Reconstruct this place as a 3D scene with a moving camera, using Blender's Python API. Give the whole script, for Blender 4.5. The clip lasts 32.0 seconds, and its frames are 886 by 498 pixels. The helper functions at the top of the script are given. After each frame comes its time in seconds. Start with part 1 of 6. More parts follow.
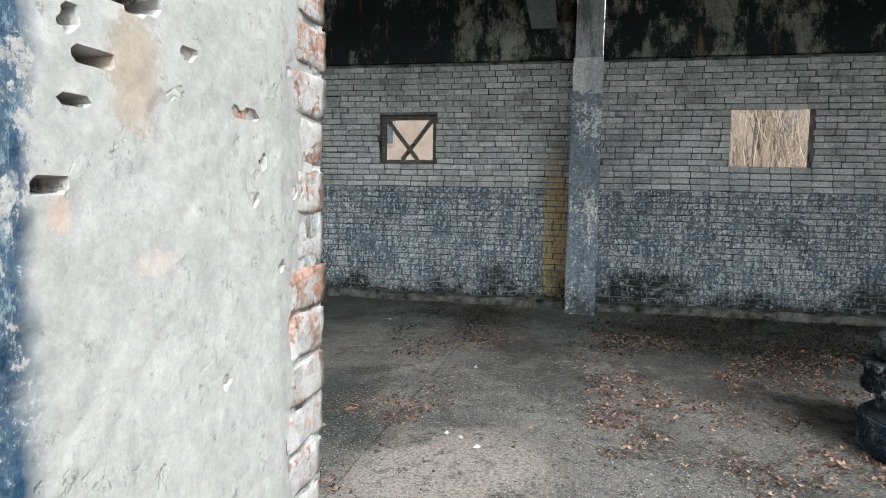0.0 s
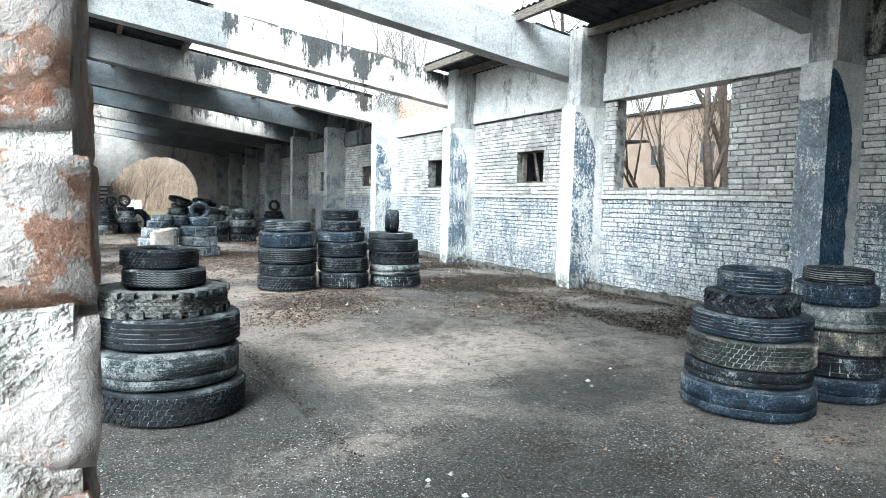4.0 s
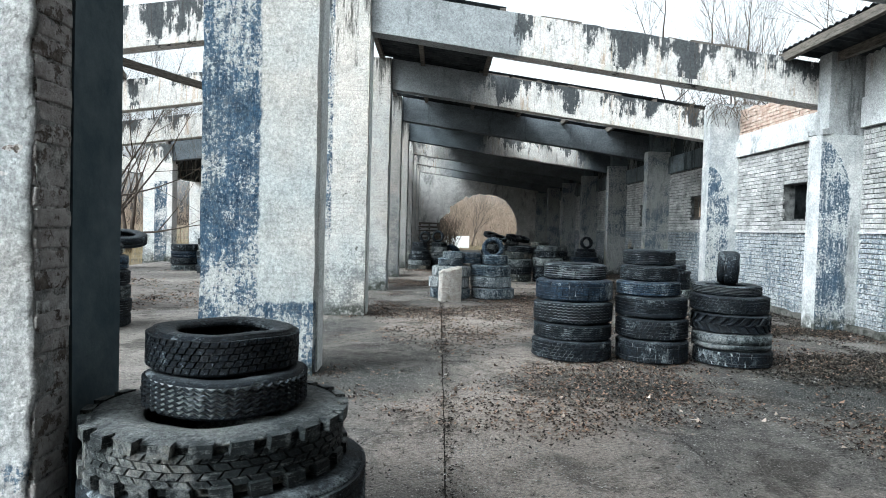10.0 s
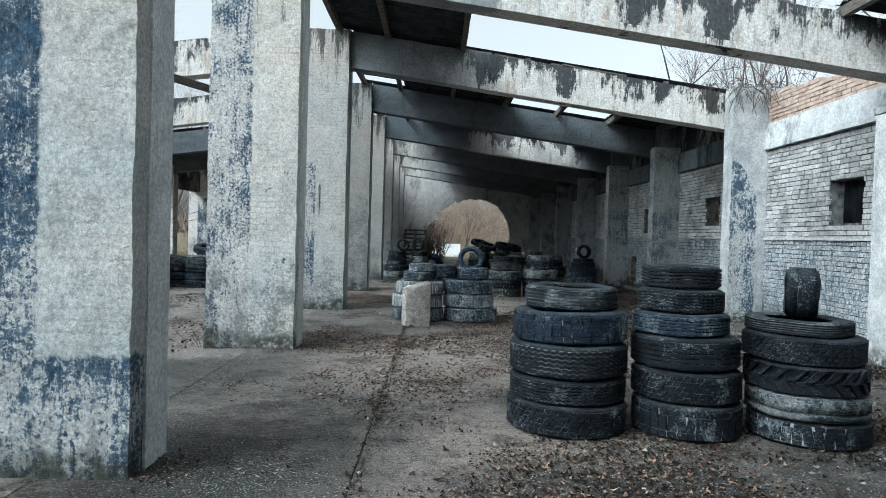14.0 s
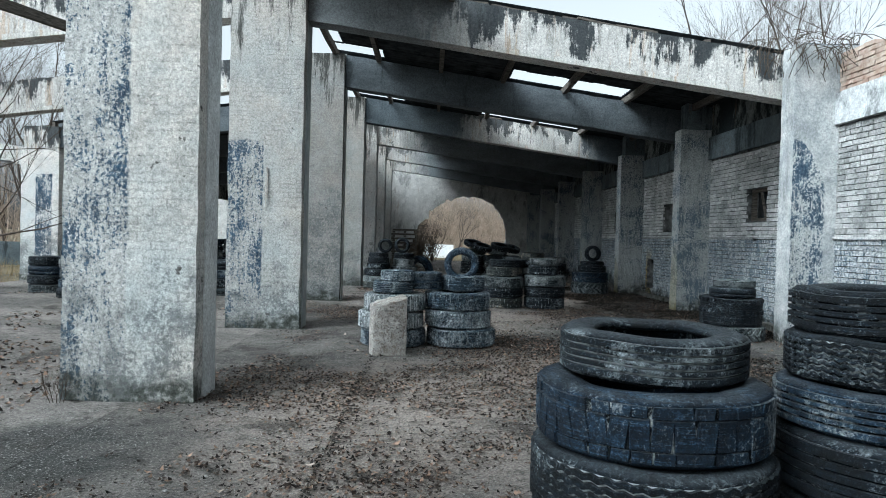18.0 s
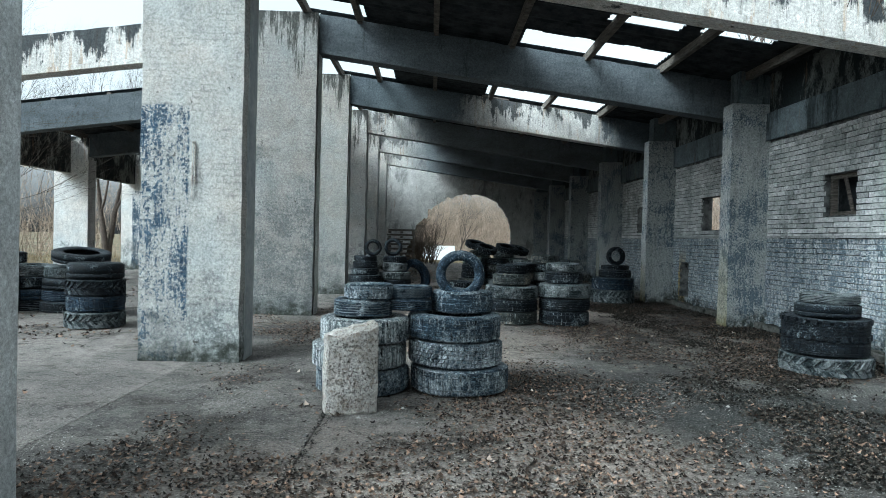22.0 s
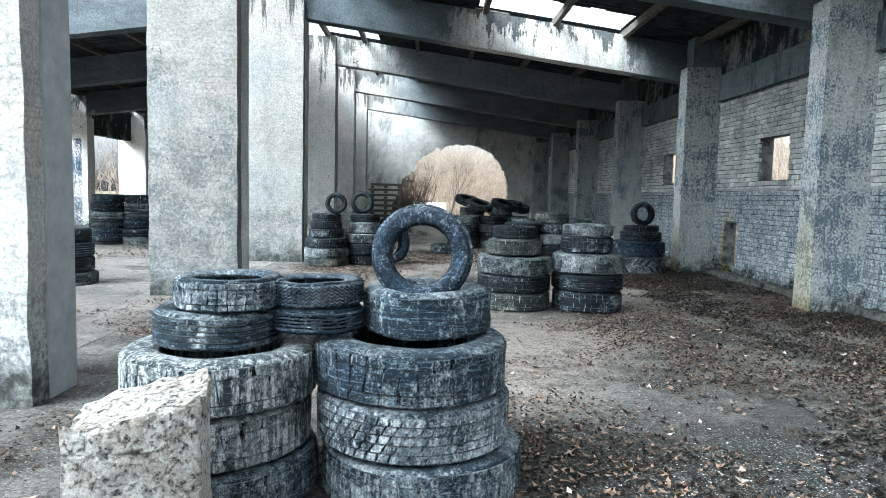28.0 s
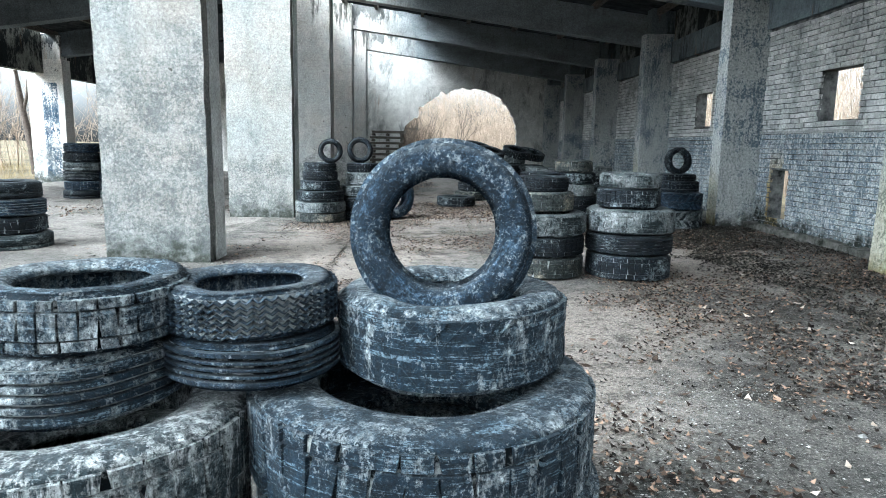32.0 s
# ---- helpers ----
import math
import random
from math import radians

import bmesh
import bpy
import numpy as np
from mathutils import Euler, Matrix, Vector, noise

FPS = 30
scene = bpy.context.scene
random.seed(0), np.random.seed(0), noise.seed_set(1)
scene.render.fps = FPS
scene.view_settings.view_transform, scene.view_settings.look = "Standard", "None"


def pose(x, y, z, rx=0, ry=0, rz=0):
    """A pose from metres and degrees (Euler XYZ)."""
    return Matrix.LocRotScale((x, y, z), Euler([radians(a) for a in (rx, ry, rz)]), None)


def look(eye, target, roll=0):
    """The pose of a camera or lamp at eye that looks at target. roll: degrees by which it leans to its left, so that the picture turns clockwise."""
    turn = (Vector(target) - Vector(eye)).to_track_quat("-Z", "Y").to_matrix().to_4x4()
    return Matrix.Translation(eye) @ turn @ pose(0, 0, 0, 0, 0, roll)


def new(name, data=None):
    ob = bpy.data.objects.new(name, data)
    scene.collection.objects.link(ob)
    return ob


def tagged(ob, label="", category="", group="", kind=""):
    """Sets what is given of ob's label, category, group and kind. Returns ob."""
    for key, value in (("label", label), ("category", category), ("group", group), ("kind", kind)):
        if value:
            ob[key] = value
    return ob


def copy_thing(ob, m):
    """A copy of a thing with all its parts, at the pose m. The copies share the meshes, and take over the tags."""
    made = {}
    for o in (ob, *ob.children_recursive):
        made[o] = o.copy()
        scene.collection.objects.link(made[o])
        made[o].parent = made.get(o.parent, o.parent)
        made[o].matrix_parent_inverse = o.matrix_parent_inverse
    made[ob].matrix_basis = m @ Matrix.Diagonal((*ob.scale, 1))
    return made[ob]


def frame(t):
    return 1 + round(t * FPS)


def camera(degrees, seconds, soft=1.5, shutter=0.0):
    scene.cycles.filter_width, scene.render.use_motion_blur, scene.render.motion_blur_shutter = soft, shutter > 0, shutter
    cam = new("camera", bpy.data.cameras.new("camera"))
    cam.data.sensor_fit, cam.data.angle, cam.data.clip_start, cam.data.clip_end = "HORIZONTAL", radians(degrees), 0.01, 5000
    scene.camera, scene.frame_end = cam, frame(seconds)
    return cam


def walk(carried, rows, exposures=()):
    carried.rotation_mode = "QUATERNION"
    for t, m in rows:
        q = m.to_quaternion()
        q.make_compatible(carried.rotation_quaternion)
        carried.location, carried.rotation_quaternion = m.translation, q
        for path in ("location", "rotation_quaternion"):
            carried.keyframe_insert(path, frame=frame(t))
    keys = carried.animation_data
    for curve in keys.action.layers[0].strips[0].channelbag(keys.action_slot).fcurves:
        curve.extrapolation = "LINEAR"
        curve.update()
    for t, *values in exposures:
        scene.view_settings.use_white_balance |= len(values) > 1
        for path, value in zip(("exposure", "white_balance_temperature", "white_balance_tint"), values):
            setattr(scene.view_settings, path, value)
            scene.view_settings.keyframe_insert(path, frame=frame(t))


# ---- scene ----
cam = camera(69.1, 32.0, soft=0.8)
PATH = [
    (0, pose(-3.157, -7.754, 1.622, 85.11, -1.17, -77.31)),
    (0.5, pose(-2.930, -7.807, 1.619, 85.45, -1.19, -76.19)),
    (1, pose(-2.732, -7.724, 1.618, 85.28, -1.20, -73.59)),
    (1.5, pose(-2.555, -7.701, 1.626, 85.46, -1.11, -69.06)),
    (2, pose(-2.419, -7.673, 1.623, 85.49, -1.12, -63.93)),
    (2.5, pose(-2.336, -7.659, 1.623, 85.51, -1.20, -53.90)),
    (3, pose(-2.300, -7.648, 1.630, 85.62, -1.24, -42.31)),
    (3.5, pose(-2.260, -7.642, 1.634, 85.65, -1.32, -34.48)),
    (4, pose(-2.202, -7.651, 1.637, 85.66, -1.36, -28.86)),
    (4.5, pose(-2.168, -7.629, 1.644, 85.58, -1.47, -23.45)),
    (6.5, pose(-1.661, -6.904, 1.631, 85.33, -1.50, -6.13)),
    (7, pose(-1.493, -6.689, 1.620, 85.28, -1.53, -3.98)),
    (7.5, pose(-1.386, -6.362, 1.630, 85.31, -1.51, -2.87)),
    (8, pose(-1.257, -6.054, 1.617, 85.24, -1.49, -2.39)),
    (8.5, pose(-1.103, -5.726, 1.632, 85.63, -1.43, -1.37)),
    (9, pose(-1.020, -5.406, 1.635, 86.29, -1.57, -0.54)),
    (9.5, pose(-0.981, -5.068, 1.646, 87.98, -1.53, -0.40)),
    (10, pose(-0.873, -4.733, 1.622, 88.20, -1.58, -0.34)),
    (10.5, pose(-0.776, -4.389, 1.613, 88.81, -1.62, -0.38)),
    (11, pose(-0.712, -4.041, 1.605, 88.71, -1.66, -0.39)),
    (11.5, pose(-0.622, -3.728, 1.613, 88.85, -1.62, -0.64)),
    (12, pose(-0.487, -3.380, 1.621, 88.85, -1.60, -0.71)),
    (12.5, pose(-0.406, -3.045, 1.623, 88.93, -1.65, -0.69)),
    (13, pose(-0.370, -2.664, 1.621, 88.97, -1.56, -0.68)),
    (13.5, pose(-0.307, -2.336, 1.607, 88.91, -1.61, -0.65)),
    (14, pose(-0.283, -1.950, 1.615, 88.90, -1.62, -0.67)),
    (14.5, pose(-0.337, -1.586, 1.606, 88.94, -1.60, -0.70)),
    (16.5, pose(-0.219, -0.128, 1.623, 88.94, -1.48, -1.16)),
    (17, pose(-0.155, 0.222, 1.619, 88.95, -1.47, -1.16)),
    (17.5, pose(-0.087, 0.623, 1.617, 88.95, -1.47, -1.16)),
    (18, pose(-0.061, 0.953, 1.593, 88.97, -1.57, -1.16)),
    (18.5, pose(-0.059, 1.324, 1.588, 89.07, -1.49, -1.14)),
    (19, pose(0.003, 1.687, 1.587, 89.03, -1.46, -1.14)),
    (19.5, pose(0.053, 2.032, 1.597, 89.13, -1.46, -1.08)),
    (20, pose(0.053, 2.400, 1.589, 88.98, -1.49, -1.04)),
    (20.5, pose(0.074, 2.733, 1.599, 89.14, -1.46, -1.08)),
    (21, pose(0.115, 3.084, 1.599, 89.17, -1.42, -1.04)),
    (21.5, pose(0.126, 3.431, 1.586, 89.07, -1.48, -0.97)),
    (22, pose(0.116, 3.816, 1.572, 89.07, -1.42, -0.97)),
    (22.5, pose(0.162, 4.163, 1.556, 89.13, -1.42, -1.21)),
    (23, pose(0.237, 4.508, 1.564, 89.19, -1.37, -1.21)),
    (23.5, pose(0.285, 4.844, 1.545, 89.07, -1.42, -1.22)),
    (24, pose(0.318, 5.163, 1.543, 89.12, -1.42, -1.20)),
    (24.5, pose(0.353, 5.480, 1.526, 89.02, -1.42, -1.15)),
    (25, pose(0.391, 5.807, 1.522, 89.14, -1.45, -1.15)),
    (25.5, pose(0.373, 6.105, 1.516, 89.01, -1.43, -1.17)),
    (27.5, pose(0.437, 7.048, 1.497, 86.24, -1.40, -1.45)),
    (28, pose(0.433, 7.331, 1.497, 85.28, -1.41, -1.49)),
    (28.5, pose(0.435, 7.608, 1.478, 84.30, -1.34, -1.47)),
    (29, pose(0.439, 7.836, 1.467, 83.93, -1.29, -1.45)),
    (29.5, pose(0.414, 8.066, 1.452, 83.23, -1.29, -1.37)),
    (30, pose(0.381, 8.285, 1.450, 82.81, -1.27, -1.30)),
    (30.5, pose(0.368, 8.424, 1.450, 82.58, -1.26, -1.30)),
    (31, pose(0.363, 8.545, 1.444, 82.02, -1.22, -1.26)),
    (31.5, pose(0.369, 8.662, 1.439, 81.32, -1.07, -1.31)),
    (32, pose(0.378, 8.812, 1.435, 80.81, -1.03, -1.20)),
]
EXPOSURES = [(0.0, 1.75, 6050, 4), (2.0, 2.6, 5900, 1), (4.5, 2.15, 5900, 2), (7.0, 1.7, 5850, 3), (9.0, 1.54, 5850, 3), (10.2, 1.46, 5800, 2), (12.0, 1.02, 5620, -1), (17.0, 1.08, 5650, 1), (20.0, 1.15, 5520, -3), (25.0, 1.9, 5520, -4), (28.0, 2.5, 5600, 0), (32.0, 2.65, 5600, 0)]
walk(cam, PATH, EXPOSURES)

# ---- world, sun, exposure ----
world = bpy.data.worlds.new("overcast_sky")
scene.world = world
world.use_nodes = True
wn = world.node_tree
sky = wn.nodes.new("ShaderNodeTexSky")
sky.sky_type = 'NISHITA'
sky.sun_disc = False
sky.sun_elevation = radians(43)
sky.sun_rotation = radians(236)
sky.air_density = 0.9
sky.dust_density = 6.0
sky.ozone_density = 1.0
wn.nodes["Background"].inputs["Strength"].default_value = 0.15
grey = wn.nodes.new("ShaderNodeHueSaturation")
grey.inputs["Saturation"].default_value = 0.0
wn.links.new(sky.outputs[0], grey.inputs["Color"])
wn.links.new(grey.outputs[0], wn.nodes["Background"].inputs[0])
sun = new("sun", bpy.data.lights.new("sun", 'SUN'))
sun.data.energy = 0.55
sun.data.angle = radians(25)
sun.data.color = (1.0, 0.96, 0.9)
sun.matrix_world = look((-21, -14, 23.5), (0, 0, 0))


# ---- materials ----
def mat(name, rough=0.85, metal=0.0):
    m = bpy.data.materials.new(name)
    m.use_nodes = True
    b = m.node_tree.nodes["Principled BSDF"]
    b.inputs["Roughness"].default_value = rough
    b.inputs["Metallic"].default_value = metal
    b.inputs["Specular IOR Level"].default_value = 0.5 if rough < 0.5 else 0.08
    return m, m.node_tree, b


def nd(nt, kind, **kw):
    n = nt.nodes.new("ShaderNode" + kind)
    for k, v in kw.items():
        if k == "op":
            n.operation = v
        elif k == "blend":
            n.blend_type = v
        else:
            n.inputs[k.replace("_", " ")].default_value = v
    return n


def pos(nt):
    return nt.nodes.new("ShaderNodeNewGeometry").outputs["Position"]


def noise_fac(nt, scale, detail=6.0, rough=0.6, vec=None, stretch=None):
    n = nd(nt, "TexNoise", Scale=scale, Detail=detail, Roughness=rough)
    v = vec or pos(nt)
    if stretch:
        mp = nd(nt, "Mapping")
        mp.inputs["Scale"].default_value = stretch
        nt.links.new(v, mp.inputs["Vector"])
        v = mp.outputs[0]
    nt.links.new(v, n.inputs["Vector"])
    return n.outputs["Fac"]


def ramp(nt, fac, lo, hi, a=0.0, b=1.0):
    n = nt.nodes.new("ShaderNodeMapRange")
    n.inputs["From Min"].default_value, n.inputs["From Max"].default_value = lo, hi
    n.inputs["To Min"].default_value, n.inputs["To Max"].default_value = a, b
    nt.links.new(fac, n.inputs["Value"])
    return n.outputs[0]


def mth(nt, op, a, b=None):
    n = nt.nodes.new("ShaderNodeMath")
    n.operation = op
    for i, v in enumerate((a, b)):
        if v is None:
            continue
        if isinstance(v, (int, float)):
            n.inputs[i].default_value = v
        else:
            nt.links.new(v, n.inputs[i])
    return n.outputs[0]


def mix(nt, fac, a, b, blend='MIX'):
    n = nt.nodes.new("ShaderNodeMix")
    n.data_type = 'RGBA'
    n.blend_type = blend
    for s, v in ((n.inputs[0], fac), (n.inputs[6], a), (n.inputs[7], b)):
        if isinstance(v, (int, float)):
            s.default_value = v
        elif isinstance(v, tuple):
            s.default_value = (*v, 1.0)
        else:
            nt.links.new(v, s)
    return n.outputs[2]


def grain(nt, col, scale=42.0, lo=0.62, hi=1.34, vec=None):
    """Fine mineral grain at two sizes."""
    a = ramp(nt, noise_fac(nt, scale, 6.0, 0.85, vec), 0.36, 0.64, lo, hi)
    c = ramp(nt, noise_fac(nt, scale * 3.2, 3.0, 0.8, vec), 0.34, 0.66, 0.5 + lo * 0.5, 0.5 + hi * 0.5)
    return mix(nt, 1.0, col, mth(nt, 'MULTIPLY', a, c), 'MULTIPLY')


def bump(nt, b, height, strength=0.4, dist=0.02):
    n = nd(nt, "Bump", Strength=strength, Distance=dist)
    nt.links.new(height, n.inputs["Height"])
    nt.links.new(n.outputs[0], b.inputs["Normal"])


def axis(nt, k):
    s = nt.nodes.new("ShaderNodeSeparateXYZ")
    nt.links.new(pos(nt), s.inputs[0])
    return s.outputs[k]


WHITE = (0.58, 0.57, 0.55)
BLUE = (0.009, 0.026, 0.054)


def lime_paint(nt, wear_lo=0.47, wear_hi=0.56, base=WHITE, fade=0.0, coarse=0.32, chips=30.0):
    """Chipped blue paint over white limewash: crisp chips, vertical rubs and broad worn fields."""
    n1 = noise_fac(nt, chips, 10.0, 0.78)
    n2 = noise_fac(nt, 1.7, 6.0, 0.65)
    n3 = noise_fac(nt, 12.0, 8.0, 0.75, stretch=(1.6, 1.6, 0.2))
    s = mth(nt, 'ADD', mth(nt, 'ADD', mth(nt, 'MULTIPLY', n1, 0.46), mth(nt, 'ADD', mth(nt, 'MULTIPLY', n2, coarse), (0.32 - coarse) * 0.5)), mth(nt, 'MULTIPLY', n3, 0.24))
    mid = (wear_lo + wear_hi) / 2
    chip = ramp(nt, s, mid - 0.004, mid + 0.016)
    pale = (0.16, 0.195, 0.225)
    a, c = (tuple(u + (w - u) * fade for u, w in zip(q, pale)) for q in (BLUE, (0.036, 0.076, 0.125)))
    tone = mix(nt, ramp(nt, noise_fac(nt, 5.0, 9.0, 0.8), 0.40, 0.60), a, c)
    rub = ramp(nt, noise_fac(nt, 40.0, 8.0, 0.85, stretch=(1.3, 1.3, 0.5)), 0.54, 0.60, 0.0, 0.6)
    tone = mix(nt, rub, tone, (0.26, 0.32, 0.36))
    haze = ramp(nt, s, mid - 0.06, mid, 0.0, 0.25)
    tone = mix(nt, haze, tone, (0.22, 0.27, 0.31))
    dust = mix(nt, ramp(nt, noise_fac(nt, 26.0, 8.0, 0.8), 0.40, 0.60), tuple(c * 0.62 for c in base), base)
    return mix(nt, chip, tone, dust)


def masonry(name, bricky=0.1, stripe=None, dado=None, patches_=(), grime=0.5, base=WHITE, wear=0.0, low_blue=None, fade=0.0, chips=30.0):
    """Limewashed plaster; stripe (x0, x1, top): painted band; dado: painted height; patch: (x0, x1, z0, z1)."""
    m, nt, b = mat(name, 0.92)
    x, z = axis(nt, 0), axis(nt, 2)
    wob = ramp(nt, noise_fac(nt, 6.0), 0.3, 0.7, -0.02, 0.02)
    xw, zw = mth(nt, 'ADD', x, wob), mth(nt, 'ADD', z, mth(nt, 'MULTIPLY', wob, 1.6))
    plain = mix(nt, ramp(nt, noise_fac(nt, 2.2, 8.0, 0.7), 0.38, 0.68), tuple(c * 0.80 for c in base), base)
    if not patches_:
        tint = mth(nt, 'ADD', noise_fac(nt, 0.9, 7.0, 0.7), mth(nt, 'MULTIPLY', mth(nt, 'SUBTRACT', z, 2.0), 0.03))
        plain = mix(nt, 1.0, plain, mix(nt, ramp(nt, tint, 0.36, 0.66), (0.93, 0.98, 1.0), (1.05, 0.99, 0.94)), 'MULTIPLY')
    worn = lime_paint(nt, 0.47 + wear, 0.57 + wear, base, fade, chips=chips)
    mask = None

    def within(v, lo, hi, soft=0.012):
        return mth(nt, 'MULTIPLY', ramp(nt, v, lo - soft, lo + soft), ramp(nt, v, hi - soft, hi + soft, 1.0, 0.0))
    for s in stripe or ():
        k = mth(nt, 'MULTIPLY', within(xw, s[0], s[1]), ramp(nt, zw, s[2], s[2] + 0.03, 1.0, 0.0))
        mask = k if mask is None else mth(nt, 'MAXIMUM', mask, k)
    if dado:
        k = ramp(nt, zw, dado - 0.015, dado + 0.015, 1.0, 0.0)
        mask = k if mask is None else mth(nt, 'MAXIMUM', mask, k)
    col = plain if mask is None else mix(nt, mask, plain, worn)
    if low_blue:
        f = mth(nt, 'MULTIPLY', ramp(nt, mth(nt, 'ADD', mth(nt, 'MULTIPLY', noise_fac(nt, 26.0, 9.0, 0.8), 0.6), mth(nt, 'MULTIPLY', noise_fac(nt, 3.0, 6.0, 0.7), 0.4)), 0.46, 0.54), ramp(nt, mth(nt, 'ADD', z, ramp(nt, noise_fac(nt, 1.3, 7.0, 0.7), 0.3, 0.7, -1.1, 1.1)), low_blue, low_blue + 0.5, 0.7, 0.0))
        col = mix(nt, f, col, (0.085, 0.095, 0.10))
    for px, pz, rx_, rz_, pc in patches_:
        du = mth(nt, 'POWER', mth(nt, 'MULTIPLY', mth(nt, 'SUBTRACT', x, px), 1.0 / rx_), 2.0)
        dv = mth(nt, 'POWER', mth(nt, 'MULTIPLY', mth(nt, 'SUBTRACT', z, pz), 1.0 / rz_), 2.0)
        e = mth(nt, 'ADD', mth(nt, 'ADD', du, dv), ramp(nt, noise_fac(nt, 3.5 / max(rx_, rz_), 9.0, 0.8), 0.3, 0.7, -1.1 if pc[0] > 0.2 else -0.4, 1.1 if pc[0] > 0.2 else 0.4))
        col = mix(nt, ramp(nt, e, 0.8, 1.1, 0.9, 0.0), col, pc)
    st = mth(nt, 'MULTIPLY', ramp(nt, noise_fac(nt, 1.5, 7.0, 0.75, stretch=(1.0, 1.0, 0.35)), 0.5, 0.78), grime)
    col = mix(nt, st, col, (0.10, 0.115, 0.115))
    foot = mth(nt, 'MULTIPLY', ramp(nt, mth(nt, 'ADD', z, ramp(nt, noise_fac(nt, 4.0), 0.3, 0.7, -0.15, 0.15)), 0.08, 0.32, 0.92, 0.0), ramp(nt, noise_fac(nt, 9.0, 8.0, 0.8), 0.36, 0.52))
    col = mix(nt, foot, col, (0.030, 0.034, 0.026))
    specks = mth(nt, 'MULTIPLY', ramp(nt, noise_fac(nt, 34.0, 8.0, 0.8), 0.585, 0.64), 0.6)
    col = mix(nt, specks, col, (0.13, 0.13, 0.125))
    if not patches_:
        run = mth(nt, 'ADD', noise_fac(nt, 5.0, 8.0, 0.75, stretch=(1.2, 1.2, 0.14)), mth(nt, 'MULTIPLY', mth(nt, 'SUBTRACT', z, 4.3), 0.11))
        col = mix(nt, ramp(nt, run, 0.60, 0.68, 0.0, 0.85), col, (0.020, 0.022, 0.019))
        rub_ = mth(nt, 'MULTIPLY', noise_fac(nt, 12.0, 9.0, 0.8, stretch=(1.0, 1.0, 0.5)), 1.0)
        col = mix(nt, ramp(nt, rub_, 0.53, 0.64, 0.0, 0.4), col, (0.16, 0.165, 0.165))
    pits = ramp(nt, noise_fac(nt, 7.0, 5.0, 0.6), 0.68, 0.72, 0.0, 0.85)
    col = mix(nt, pits, col, (0.05, 0.045, 0.04))
    nt.links.new(col, b.inputs["Base Color"])
    h = mth(nt, 'ADD', mth(nt, 'MULTIPLY', noise_fac(nt, 5.0, 8.0, 0.65), 0.7), mth(nt, 'MULTIPLY', noise_fac(nt, 45.0, 4.0, 0.6), 0.3))
    if patches_:
        h = mth(nt, 'ADD', mth(nt, 'MULTIPLY', noise_fac(nt, 16.0, 9.0, 0.78), 0.7), mth(nt, 'MULTIPLY', ramp(nt, noise_fac(nt, 24.0, 6.0, 0.7), 0.60, 0.68), -0.5))
    cb = nt.nodes.new("ShaderNodeCombineXYZ")
    nt.links.new(mth(nt, 'ADD', x, axis(nt, 1)), cb.inputs[0])
    nt.links.new(mth(nt, 'ADD', z, mth(nt, 'ADD', mth(nt, 'MULTIPLY', wob, 0.6), ramp(nt, noise_fac(nt, 22.0, 5.0, 0.7), 0.3, 0.7, -0.014, 0.014))), cb.inputs[1])
    br = nd(nt, "TexBrick", Scale=1.0, Mortar_Size=0.012, Mortar_Smooth=0.6, Brick_Width=0.26, Row_Height=0.078)
    br.inputs["Color1"].default_value = br.inputs["Color2"].default_value = (1, 1, 1, 1)
    br.inputs["Mortar"].default_value = (0, 0, 0, 1)
    nt.links.new(cb.outputs[0], br.inputs["Vector"])
    seam = mth(nt, 'MULTIPLY', mth(nt, 'SUBTRACT', 1.0, br.outputs["Color"]), ramp(nt, noise_fac(nt, 2.4, 7.0, 0.75), 0.47, 0.60, 0.0, min(0.7, bricky * 2.6)))
    nt.links.new(grain(nt, mix(nt, seam, col, (0.14, 0.14, 0.135)), 36.0, *((0.84, 1.10) if patches_ else (0.60, 1.34))), b.inputs["Base Color"])
    h = mth(nt, 'ADD', h, mth(nt, 'MULTIPLY', br.outputs["Color"], mth(nt, 'MULTIPLY', ramp(nt, noise_fac(nt, 1.8), 0.4, 0.6), bricky)))
    lump = noise_fac(nt, 11.0, 5.0, 0.62)
    h = mth(nt, 'ADD', h, mth(nt, 'MULTIPLY', lump, 0.0 if patches_ else 0.3))
    bump(nt, b, h, 0.7 if not patches_ else 0.6, 0.035 if not patches_ else 0.010)
    return m


